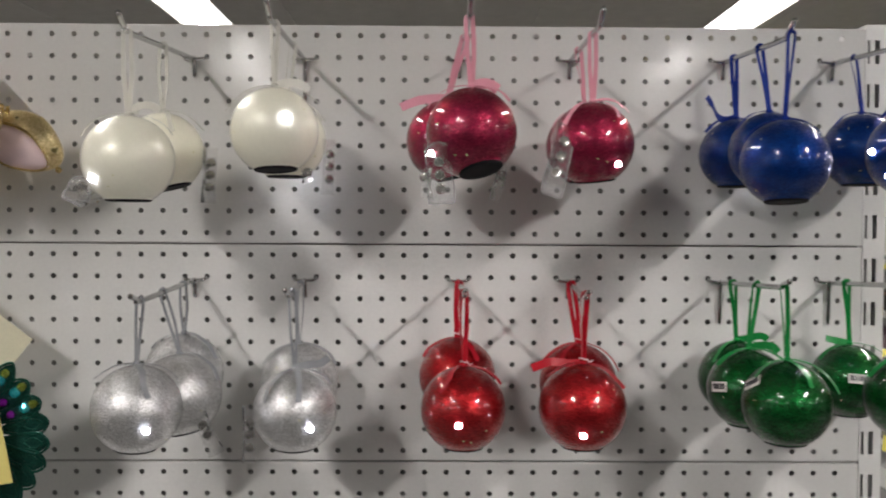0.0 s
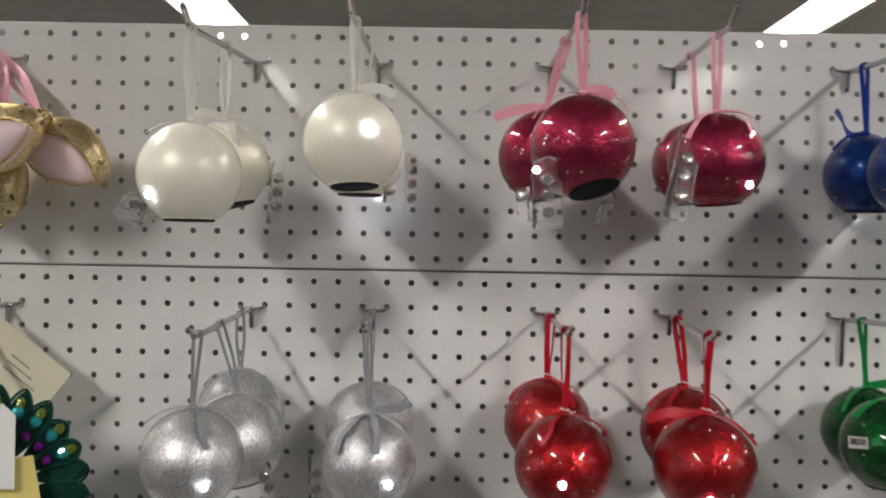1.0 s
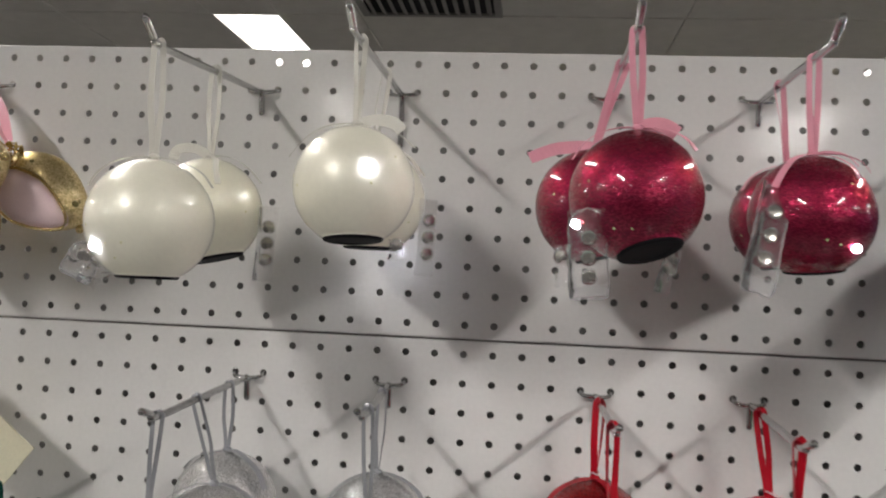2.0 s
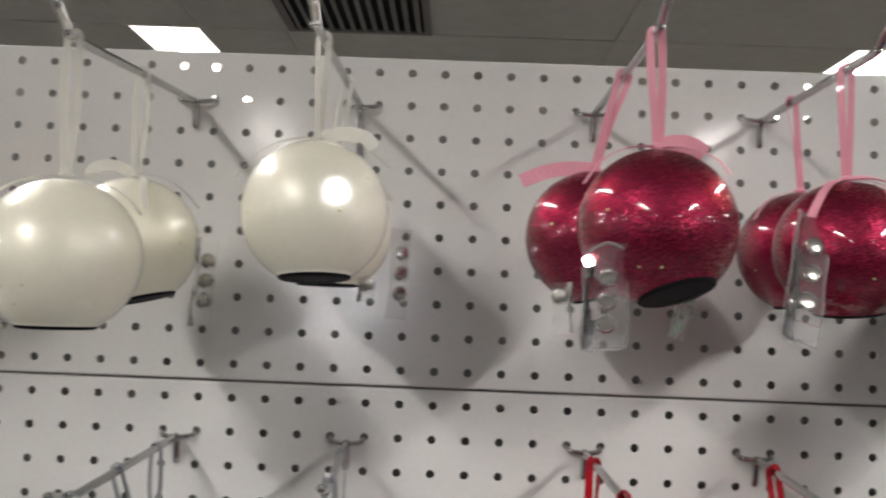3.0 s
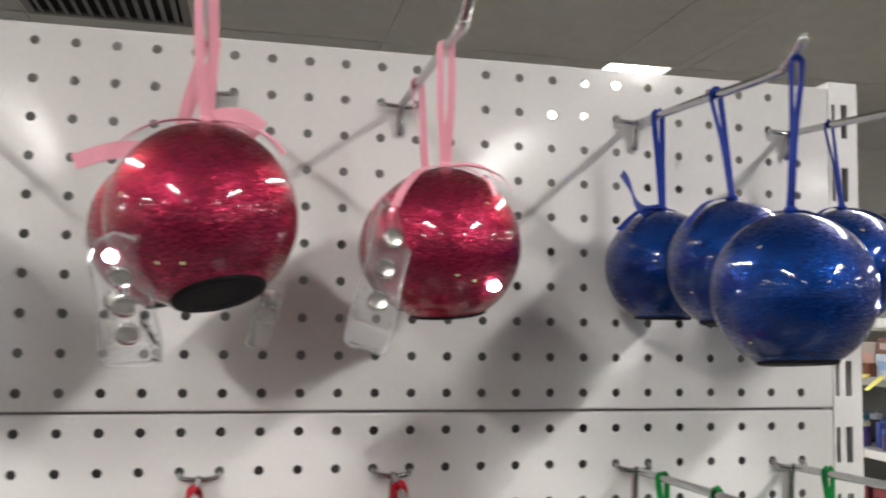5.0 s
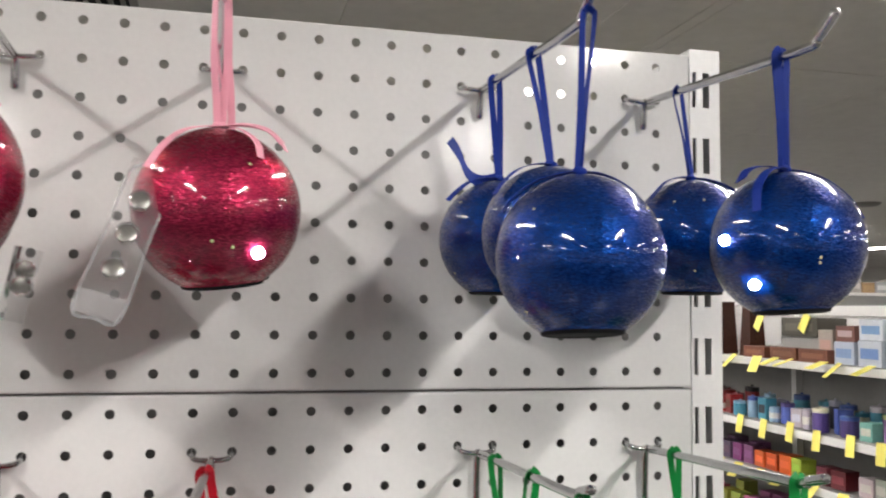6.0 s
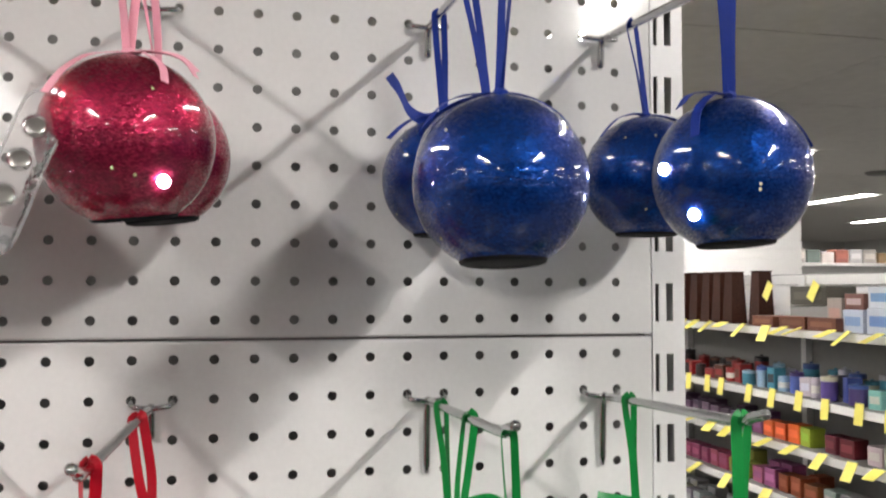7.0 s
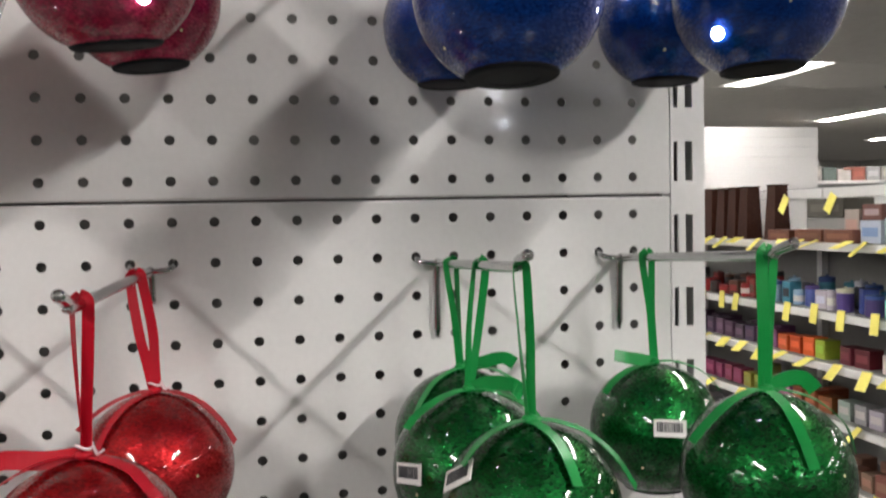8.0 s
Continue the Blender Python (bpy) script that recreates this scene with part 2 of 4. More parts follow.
def ball(bm, at, r, u=12, v=8, scale=(1, 1, 1)):
    bmesh.ops.create_uvsphere(bm, u_segments=u, v_segments=v, radius=1, matrix=Matrix.LocRotScale(at, None, (r * scale[0], r * scale[1], r * scale[2])))
    return bm


# ---- the perforated display wall ----
PITCH, TOP, COLS = 0.025, 1.80, 47
RIGHT = 0.0265
LEFT = -PITCH * (COLS - 1) - RIGHT


def perforated(x0, x1, z0, z1, cols, rows, hole=0.0031, skin=0.0012, lip=0.012, sides=16):
    """A folded steel sheet with its front at y = 0: real round holes at (cols, rows) and edges folded back."""
    bm = bmesh.new()
    h = PITCH / 2

    def quad(a, b, c, d):
        bm.faces.new([bm.verts.new(p) for p in (a, b, c, d)])

    for x in cols:
        for z in rows:
            zt, zb = min(z + h, z1), max(z - h, z0)
            outer, inner, back = [], [], []
            for k in range(sides):
                a = 2 * math.pi * k / sides
                c, s = math.cos(a), math.sin(a)
                f = h / max(abs(c), abs(s))
                outer.append(bm.verts.new((x + c * f, 0, min(max(z + s * f, zb), zt))))
                inner.append(bm.verts.new((x + c * hole, 0, z + s * hole)))
                back.append(bm.verts.new((x + c * hole, skin, z + s * hole)))
            for k in range(sides):
                j = (k + 1) % sides
                bm.faces.new((outer[k], outer[j], inner[j], inner[k]))
                bm.faces.new((inner[k], inner[j], back[j], back[k]))
    xl, xr = cols[0] - h, cols[-1] + h
    if cols[0] > cols[-1]:
        xl, xr = cols[-1] - h, cols[0] + h
    for a, b in ((x0, xl), (xr, x1)):
        quad((a, 0, z0), (b, 0, z0), (b, 0, z1), (a, 0, z1))
    # folded edges, with a small round at the front
    r = 0.0012
    for z, s in ((z0, -1), (z1, 1)):
        quad((x0, 0, z), (x1, 0, z), (x1, r, z + s * r), (x0, r, z + s * r))
        quad((x0, r, z + s * r), (x1, r, z + s * r), (x1, lip, z + s * r), (x0, lip, z + s * r))
    for x, s in ((x0, -1), (x1, 1)):
        quad((x, 0, z0), (x, 0, z1), (x + s * r, r, z1), (x + s * r, r, z0))
        quad((x + s * r, r, z0), (x + s * r, r, z1), (x + s * r, lip, z1), (x + s * r, lip, z0))
    return bm


wall = thing("display_wall", (0, 0, 0), "white powder-coated perforated steel shop display wall", "display wall", kind="structure")
columns = [-PITCH * c for c in range(COLS)]
for k in range(4):
    top = TOP - 0.25 * k
    rows = [top - PITCH / 2 - PITCH * r for r in range(10)]
    part("back_panel", perforated(LEFT, RIGHT, top - 0.25 + 0.0021, top - 0.0021, columns, rows), M_PANEL, wall, "white perforated steel panel")
part("kick_panel", boxed(LEFT, 0.0, 0.0, RIGHT, 0.012, 0.798), M_PANEL, wall)


def upright(x0, x1, slots):
    """A slotted post; slots are (centre x, width)."""
    bm = bmesh.new()
    xs = sorted({x0, x1, *(c - w / 2 for c, w in slots), *(c + w / 2 for c, w in slots)})
    zs, z = [0.0], 0.523
    while z < TOP - 0.02:
        zs += [z - 0.0134, z + 0.0134]
        z += 0.05
    zs.append(TOP + 0.004)
    for i in range(len(xs) - 1):
        mid = (xs[i] + xs[i + 1]) / 2
        cut = any(abs(mid - c) < w / 2 for c, w in slots)
        for j in range(len(zs) - 1):
            if cut and j % 2 == 1:
                for a, b in (((xs[i], zs[j]), (xs[i + 1], zs[j])), ((xs[i + 1], zs[j]), (xs[i + 1], zs[j + 1])), ((xs[i + 1], zs[j + 1]), (xs[i], zs[j + 1])), ((xs[i], zs[j + 1]), (xs[i], zs[j]))):
                    bm.faces.new([bm.verts.new(p) for p in ((a[0], 0, a[1]), (b[0], 0, b[1]), (b[0], 0.002, b[1]), (a[0], 0.002, a[1]))])
                continue
            bm.faces.new([bm.verts.new(p) for p in ((xs[i], 0, zs[j]), (xs[i + 1], 0, zs[j]), (xs[i + 1], 0, zs[j + 1]), (xs[i], 0, zs[j + 1]))])
    for x in (x0, x1):
        bm.faces.new([bm.verts.new(p) for p in ((x, 0, 0), (x, 0.07, 0), (x, 0.07, TOP + 0.004), (x, 0, TOP + 0.004))])
    bm.faces.new([bm.verts.new(p) for p in ((x0, 0, TOP + 0.004), (x1, 0, TOP + 0.004), (x1, 0.07, TOP + 0.004), (x0, 0.07, TOP + 0.004))])
    bmesh.ops.translate(bm, verts=bm.verts, vec=(0, -0.0002, 0))
    return bm


part("upright", upright(0.02775, 0.0528, [(0.0315, 0.0032), (0.0412, 0.0055)]), M_UPRIGHT, wall, "white slotted steel upright")
part("upright", upright(LEFT - 0.0265, LEFT - 0.002, [(LEFT - 0.014, 0.0055), (LEFT - 0.005, 0.0032)]), M_UPRIGHT, wall, "white slotted steel upright")
# added dark plates: painted shade behind the slots and end holes
part("slot_shade_plate", boxed(0.029, 0.03, 0, 0.052, 0.034, TOP), M_CAVITY, wall)
part("inner_shade_plate", boxed(0.0254, 0.0126, 0, 0.0276, 0.199, TOP - 0.004), M_CAVITY, wall)
# rear and end panels, coloured dark so the holes look shaded
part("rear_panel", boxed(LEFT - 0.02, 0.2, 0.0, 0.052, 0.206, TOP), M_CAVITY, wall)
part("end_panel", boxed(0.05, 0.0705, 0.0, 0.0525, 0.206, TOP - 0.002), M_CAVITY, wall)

# ---- ceiling, floor and walls ----
X0, X1, Y0, Y1 = -9.0, 14.0, -9.0, 18.0
floor = tagged(part("floor", boxed(X0, Y0, -0.1, X1, Y1, 0.0), M_FLOOR), "grey vinyl shop floor", "floor", kind="structure")
LXS = [-1.745 + 2.925 * i for i in range(-2, 5)]
LYS = [2.76 + 2.82 * j for j in range(-3, 5)]
LW, LL = 0.15, 1.3
bm = bmesh.new()
box(bm, X0, Y0, CEIL + 0.16, X1, Y1, CEIL + 0.2)
# tiles of the ceiling, each a panel with its joint, left open where lamps are set in


def cut_ceiling():
    xs = sorted({X0, X1, *[round(x + s * LW, 4) for x in LXS for s in (-1, 1)], *[round(-2.57 + 1.32 * k, 4) for k in range(-4, 13)]})
    ys = sorted({Y0, Y1, *[round(y + d, 4) for y in LYS for d in (0, LL)]})
    for a, b in zip(xs, xs[1:]):
        for c, d in zip(ys, ys[1:]):
            mx, my = (a + b) / 2, (c + d) / 2
            if any(abs(mx - x) < LW for x in LXS) and any(y < my < y + LL for y in LYS):
                continue
            g = 0.002
            box(bm, a + g, c + 2.5 * g, CEIL, b - g, d - 2.5 * g, CEIL + 0.016)


cut_ceiling()
tagged(part("ceiling", bm, M_CEIL), "grey-white tiled suspended shop ceiling", "ceiling", kind="structure")
bm = bmesh.new()
for k in (0,):
    x = -2.57 + 1.32 * k
    box(bm, x - 0.010, Y0, CEIL - 0.004, x + 0.010, Y1, CEIL - 0.001)
tagged(part("trim", bm, M_TBAR), "painted steel ceiling grid bars", "ceiling trim", kind="structure")


def troffer(x, y, tube_glow, half, deep):
    """A recessed lamp: a tube of some half width, deep above the ceiling, before its white diffuser and inside a white box."""
    lamp = thing("ceiling_lamp", (x, y, CEIL), "lit recessed white fluorescent troffer in the ceiling", "ceiling lamp", "ceiling lamps")
    part("tube", boxed(-half, 0.05, deep - 0.001, half, LL - 0.05, deep + 0.0035), tube_glow, lamp, "bright fluorescent tube")
    part("diffuser", boxed(-LW + 0.008, 0.008, deep + 0.004, LW - 0.008, LL - 0.008, deep + 0.012), M_LAMP, lamp, "glowing white diffuser")
    fm = bmesh.new()
    for c in ((-LW, 0, LW, 0.008), (-LW, LL - 0.008, LW, LL), (-LW, 0.008, -LW + 0.008, LL - 0.008), (LW - 0.008, 0.008, LW, LL - 0.008)):
        box(fm, c[0], c[1], -0.003, c[2], c[3], deep + 0.04)
    part("frame", fm, M_TBAR, lamp)
    return lamp


models = {}
for i, x in enumerate(LXS):
    for j, y in enumerate(LYS):
        # the four lamps over the aisle carry their light as area lamps under the tube; the nearer two have deep boxes
        near = i in (2, 3) and j < 2
        deep = 0.088 if near and j else 0.0
        half = 0.025 if deep else 0.045
        if (near, deep) in models:
            copy_thing(models[near, deep], Matrix.Translation((x, y, CEIL)))
        else:
            models[near, deep] = troffer(x, y, M_TUBE_NEAR if near else M_TUBE, half, deep)
        if near:
            light = bpy.data.lights.new("tube_light", "AREA")
            light.shape, light.size, light.size_y = "RECTANGLE", 2 * half, LL - 0.1
            light.energy = TUBE * math.pi * 0.09 * (LL - 0.1) * (NEAR if j else SECOND) * (0.82 if i == 2 else 1.14)
            light.color = WARM
            new("tube_light", light).location = (x, y + LL / 2, CEIL + deep - 0.002)

vent = thing("ceiling_vent", (-0.945, 2.45, CEIL), "dark slatted square air grille in the ceiling", "air vent")
bm = bmesh.new()
for a in ((-0.285, -0.29, 0.285, -0.262), (-0.285, 0.262, 0.285, 0.29), (-0.285, -0.262, -0.257, 0.262), (0.257, -0.262, 0.285, 0.262)):
    box(bm, a[0], a[1], -0.012, a[2], a[3], 0.0)
part("frame", bm, M_VENT, vent)
# black sheet painted in for the darkness behind the slats
part("shade_sheet", boxed(-0.257, -0.262, -0.003, 0.257, 0.262, -0.001), M_BASE, vent)
for k in range(12):
    x = -0.235 + 0.0427 * k
    s = part("slat", boxed(-0.012, -0.262, -0.0012, 0.012, 0.262, 0.0012), M_VENT, vent)
    s.location, s.rotation_euler = (x, 0, -0.009), (0, 0.5, 0)

for nm, a in (("wall_north", (X0, Y1, 0, X1, Y1 + 0.2, CEIL + 0.2)), ("wall_south", (X0, Y0 - 0.2, 0, X1, Y0, CEIL + 0.2)), ("wall_west", (X0 - 0.2, Y0, 0, X0, Y1, CEIL + 0.2)), ("wall_east", (X1, Y0, 0, X1 + 0.2, Y1, CEIL + 0.2))):
    tagged(part(nm, boxed(*a), M_WALL), "plain painted shop wall", "wall", kind="structure")
# the display across the aisle, behind the walk
opp = thing("aisle_display", (0, -2.6, 0), "grey shop display unit across the aisle", "display unit", kind="structure")
part("body", boxed(-3.5, -0.3, 0, 2.0, 0.0, 1.8), M_CAVITY, opp)
for z in (0.25, 0.6, 0.95, 1.3):
    part("shelf", boxed(-3.5, 0.001, z, 2.0, 0.38, z + 0.03), M_CAVITY, opp)

# ---- hooks ----


def hook(col, z, length, rise=0.0, swing=0.0, tip=0.009, leg=0.022):
    """A chromed wire hook hung in two holes, with a leg that rests on the panel and an upturned end."""
    x = -PITCH * col
    h = thing("display_hook", (x, 0, z), "chromed steel wire display hook on the perforated wall", "hook", "display hooks")
    w = PITCH / 2
    part("bracket", tube(bmesh.new(), arc([(-w, 0.012, 0.006), (-w, 0.002, 0.0), (-w + 0.002, -0.006, -0.003), (0, -0.0075, -0.004), (w - 0.002, -0.006, -0.003), (w, 0.002, 0.0), (w, 0.012, 0.006)], 4), 0.0018, 8), M_CHROME, h, smooth=True)
    part("rod", tube(bmesh.new(), arc([(0, -0.006, -0.004), (swing * 0.5, -length * 0.5, -0.004 + rise * 0.5), (swing * 0.97, -length * 0.97, -0.004 + rise), (swing, -length - 0.006, rise - 0.001), (swing * 1.02, -length - 0.021, rise + tip)], 6), 0.0027, 10), M_CHROME, h, smooth=True)
    part("support_leg", tube(bmesh.new(), arc([(0, -0.009, -0.002), (0, -0.0055, -0.007), (0, -0.004, -0.02), (0, -0.003, -leg)], 4), 0.0025, 8), M_CHROME, h, smooth=True)
    return h


ZA, ZB = TOP - PITCH * 1.5, TOP - PITCH * 11.5
HOOKS = {}
for key, col, z, length, rise, swing in (
    ("W1", 29.5, ZA, 0.205, -0.013, -0.006), ("W2", 24.5, ZA, 0.175, 0.006, -0.007), ("P1", 17.5, ZA, 0.195, 0.004, 0.004), ("P2", 12.5, ZA, 0.18, 0.0, 0.001),
    ("B1", 5.5, ZA, 0.19, -0.012, -0.003), ("B2", 0.5, ZA, 0.19, -0.012, 0.004), ("S1", 29.5, ZB, 0.178, -0.01, -0.006), ("S2", 24.5, ZB, 0.15, -0.006, 0.006),
    ("R1", 17.5, ZB, 0.165, -0.004, 0.002), ("R2", 12.5, ZB, 0.182, -0.004, -0.01), ("G1", 5.5, ZB, 0.175, 0.006, 0.002), ("G2", 0.5, ZB, 0.18, 0.008, 0.001),
    ("K1", 39.5, ZA, 0.19, -0.005, -0.004), ("K2", 39.5, ZB, 0.17, -0.005, 0.0),
):
    hook(col, z, length, rise, swing, 0.009 if z == ZA else 0.003, 0.052 if key in ("W2", "G1", "G2") else 0.022)
    HOOKS[key] = (-PITCH * col, z - 0.004, length, rise, swing)


def on_hook(key, y):
    """The rod's x and z at y."""
    x, z, length, rise, swing = HOOKS[key]
    f = min(1.0, -y / length)
    return x + swing * f, z + rise * f


# ---- baubles ----
R = 0.042
SHELL = [(0.0205, -0.0367)] + [(R * math.cos(a), R * math.sin(a)) for a in [radians(-60.8 + 150.8 * k / 30) for k in range(30)]] + [(0, R)]


def on_ball(az, el, r=R + 0.0006):
    a, e = radians(az), radians(el)
    return Vector((r * math.cos(e) * math.cos(a), r * math.cos(e) * math.sin(a), r * math.sin(e)))


def bauble(colour, key, at, tails=((200, 1.0), (340, 0.8)), lit=(), seed=0, tilt=(0, 0), sticker=None, loose=None, flat=False, size=1.0):
    """A ball with its black battery base, ribbon loop, knot and bow tails. Angles: 270 faces the aisle."""
    rnd = random.Random(seed)
    mat, rib = BALL[colour]
    at = Vector(at)
    b = thing("bauble", at - Vector((0, 0, R * size)), f"{BALL_LABEL[colour]} light-up bauble hanging by a ribbon from a hook", "bauble", f"{colour} baubles")
    b.scale = (size, size, size)
    up = Vector((0, 0, R))
    turn = (Matrix.Rotation(radians(tilt[1]), 3, "Y") @ Matrix.Rotation(radians(tilt[0]), 3, "X") @ Matrix.Rotation(rnd.uniform(0, 6), 3, "Z")).to_euler()
    s = part("shell", lathe(bmesh.new(), SHELL, 56), mat, b, smooth=True)
    s.location, s.rotation_euler = up, turn
    base = part("base", lathe(bmesh.new(), [(0, -0.0362), (0.0207, -0.0362), (0.0209, -0.0368), (0.0203, -0.0379), (0.019, -0.0384), (0.012, -0.0386), (0.0117, -0.0383), (0, -0.0383)], 40), M_BASE, b, "black plastic battery base")
    base.location, base.rotation_euler = up, turn
    # ribbon loop up to the rod
    hx, hz = on_hook(key, at.y)
    top = (Vector((hx, at.y, hz + 0.0034)) - (at - up * size)) / size
    k0 = up + Vector((0, 0, R + 0.001))
    sag = rnd.uniform(-0.001, 0.001)
    wide = 0.0062 if flat else 0.003 if colour == "silver" else 0.004 if colour == "white" else 0.0044 if colour in ("pink", "blue", "green") else 0.0055
    loop = bmesh.new()
    tw = rnd.uniform(-0.5, 0.5)
    for sgn in (-1, 1):
        mid = k0.lerp(top, 0.5) + Vector((sgn * (0.0025 + sag), sgn * 0.002, 0))
        strip(loop, arc([k0 + Vector((sgn * 0.0008, 0, 0)), k0.lerp(top, 0.25) + Vector((sgn * (0.0015 + sag * 0.6), sgn * 0.001, 0)), mid, top + Vector((sgn * 0.0032, 0, -0.006)), top + Vector((sgn * 0.0022, 0, -0.001)), top + Vector((0, 0, 0.0006))], 4),
              (1, 0.25 * sgn, 0) if flat else (math.cos(tw), math.sin(tw), 0) if rnd.random() < 0.75 else (math.sin(tw) * 0.6, 1, 0), wide, 0.0004, twist=0.15 if flat else rnd.uniform(-1.1, 1.1))
    part("ribbon_loop", loop, rib, b, smooth=False)
    knot = bmesh.new()
    ball(knot, k0 + Vector((0, 0, 0.0004)), 0.0034, 10, 7, (1.2, 1.0, 0.75))
    part("knot", knot, rib, b, smooth=True)
    if colour == "red":
        ring = [k0 + Vector((0.0034 * math.cos(a), 0.0034 * math.sin(a), 0.004 + 0.0008 * math.sin(2 * a))) for a in [2 * math.pi * q / 12 for q in range(13)]]
        part("tie", tube(bmesh.new(), ring + [k0 + Vector((0.006, -0.004, 0.001)), k0 + Vector((0.009, -0.006, 0.0035))], 0.0007, 6), M_TIE, b, "pale pink wire tie", smooth=True)
    for az, size in tails:
        bm = bmesh.new()
        lift = rnd.uniform(0.001, 0.004)
        pts = [k0] + [up + on_ball(az + rnd.uniform(-3, 3), e, R + lift * q) for e, q in ((78, 0.7), (66 - 6 * size, 1.2), (56 - 14 * size, 1.6), (48 - 22 * size, 1.2 + 1.2 * rnd.random()))]
        side = Vector((-math.sin(radians(az)), math.cos(radians(az)), 0))
        strip(bm, arc(pts, 4), side, 0.0048 if colour in ("pink", "white") else 0.0058, 0.0004, taper=rnd.uniform(0.8, 1.1), twist=rnd.uniform(-0.35, 0.35))
        part("ribbon_tail", bm, rib, b)
    if loose:
        bm = bmesh.new()
        pts = [k0, *(k0 + Vector(p) for p in loose)]
        upright_end = len(loose) > 3 or key == "P1" or colour not in ("pink", "blue")
        strip(bm, arc(pts, 5), (0, 0.15, 1) if upright_end else (0, 1, 0.25), 0.0095 if colour in ("pink", "blue") else 0.0078, 0.0004, twist=0.25)
        part("ribbon_tail", bm, rib, b)
    # small bulbs set in the shell
    for k in range(4):
        az, el = rnd.uniform(190, 350), rnd.uniform(-40, 35)
        bm = ball(bmesh.new(), up + on_ball(az, el, R - 0.0006), 0.001, 8, 6)
        part("bulb", bm, M_LED_OFF, b, "small unlit bulb", smooth=True)
    for az, el in lit:
        part("lit_bulb", ball(bmesh.new(), up + on_ball(az, el, R + 0.0002), 0.003, 14, 10), M_LED, b, "small lit white bulb", smooth=True)
    if sticker:
        az, el, spin = sticker
        n = on_ball(az, el, 1).normalized()
        q = n.to_track_quat("Z", "Y").to_matrix().to_4x4() @ Matrix.Rotation(radians(spin), 4, "Z")
        lab = part("barcode_sticker", boxed(-0.0085, -0.0045, 0, 0.0085, 0.0045, 0.0004), M_PAPER, b, "small white barcode sticker")
        lab.matrix_local = Matrix.Translation(up + on_ball(az, el, R + 0.0006)) @ q @ Matrix.Scale(1.15, 4)
        bm, x = bmesh.new(), -0.007
        while x < 0.0062:
            w = rnd.choice((0.0003, 0.0005, 0.0008))
            box(bm, x, -0.002, 0.0004, x + w, 0.0032, 0.0007)
            x += w + rnd.choice((0.0003, 0.0005))
        part("printed_bars", bm, M_INK, lab)
    return b


bauble("white", "W1", (-0.7425, -0.203, 1.629), ((195, 0.9), (20, 0.7)), ((234, -26),), 1, size=0.97)
bauble("white", "W1", (-0.741, -0.108, 1.644), ((300, 1.1), (350, 1.0)), (), 2, (0, -14), loose=((-0.012, -0.004, 0.006), (-0.024, -0.008, 0.004), (-0.026, -0.01, -0.004)), size=0.97)
bauble("white", "W2", (-0.619, -0.156, 1.6615), ((190, 1.2), (355, 0.7)), ((295, 12),), 4, (-5, -3), loose=((0.014, -0.004, 0.003), (0.028, -0.01, 0.0), (0.034, -0.012, -0.006)))
bauble("white", "W2", (-0.622, -0.072, 1.660), ((20, 0.9), (340, 1.0)), ((75, -52),), 5)
bauble("pink", "P1", (-0.431, -0.19, 1.657), ((195, 1.0), (335, 0.5)), ((192, -27),), 6, (-17, -14), loose=((0.009, 0.001, 0.003), (0.017, 0.0, 0.002), (0.024, -0.002, -0.003)))
bauble("pink", "P1", (-0.452, -0.108, 1.6575), ((30, 0.8),), (), 7, (0, -14), loose=((-0.014, -0.008, -0.001), (-0.03, -0.014, -0.004), (-0.047, -0.016, -0.011)))
bauble("pink", "P2", (-0.311, -0.146, 1.652), ((222, 1.2), (303, 0.75), (335, 0.4)), ((304, -32),), 8, (6, -6), loose=((0.012, 0.004, 0.003), (0.024, 0.004, 0.001), (0.032, 0.004, -0.006)), size=0.965)
bauble("pink", "P2", (-0.3055, -0.064, 1.6565), ((200, 0.9), (20, 0.8)), (), 9, (0, -6), size=0.965)
bauble("blue", "B1", (-0.145, -0.203, 1.630), ((170, 0.8), (10, 0.7)), (), 10, (-6, 0), size=0.945)
bauble("blue", "B1", (-0.129, -0.122, 1.648), ((200, 0.9), (10, 0.6)), (), 11, (-4, 3), size=0.93)
bauble("blue", "B1", (-0.135, -0.043, 1.651), ((200, 0.8), (30, 0.8)), (), 12, loose=((-0.014, -0.004, -0.003), (-0.026, -0.012, 0.001), (-0.034, -0.018, 0.013), (-0.041, -0.02, 0.022)), size=0.93)
bauble("blue", "B2", (-0.008, -0.165, 1.6425), ((215, 1.3), (345, 1.3), (60, 0.7)), ((208, -33), (187, 2)), 13, (-3, -2), loose=((-0.014, -0.004, 0.001), (-0.028, -0.008, -0.002), (-0.035, -0.01, -0.009)), flat=True, size=0.97)
bauble("blue", "B2", (-0.002, -0.053, 1.6545), ((200, 0.7), (340, 1.0)), (), 14, size=0.97)
bauble("silver", "S1", (-0.7465, -0.172, 1.396), ((185, 0.5), (300, 1.2), (20, 0.6)), ((300, -18),), 15, (3, 4))
bauble("silver", "S1", (-0.7245, -0.108, 1.397), ((200, 0.8), (345, 1.2)), (), 16, (0, -10))
bauble("silver", "S1", (-0.738, -0.045, 1.410), ((185, 0.5), (330, 1.2)), (), 17)
bauble("silver", "S2", (-0.6045, -0.122, 1.384), ((235, 1.3), (285, 1.2), (350, 0.5)), ((300, -14),), 18, loose=((0.012, -0.002, 0.004), (0.026, -0.004, 0.006), (0.034, -0.004, 0.012)))
bauble("silver", "S2", (-0.612, -0.045, 1.400), ((200, 0.9), (350, 1.0)), (), 19)
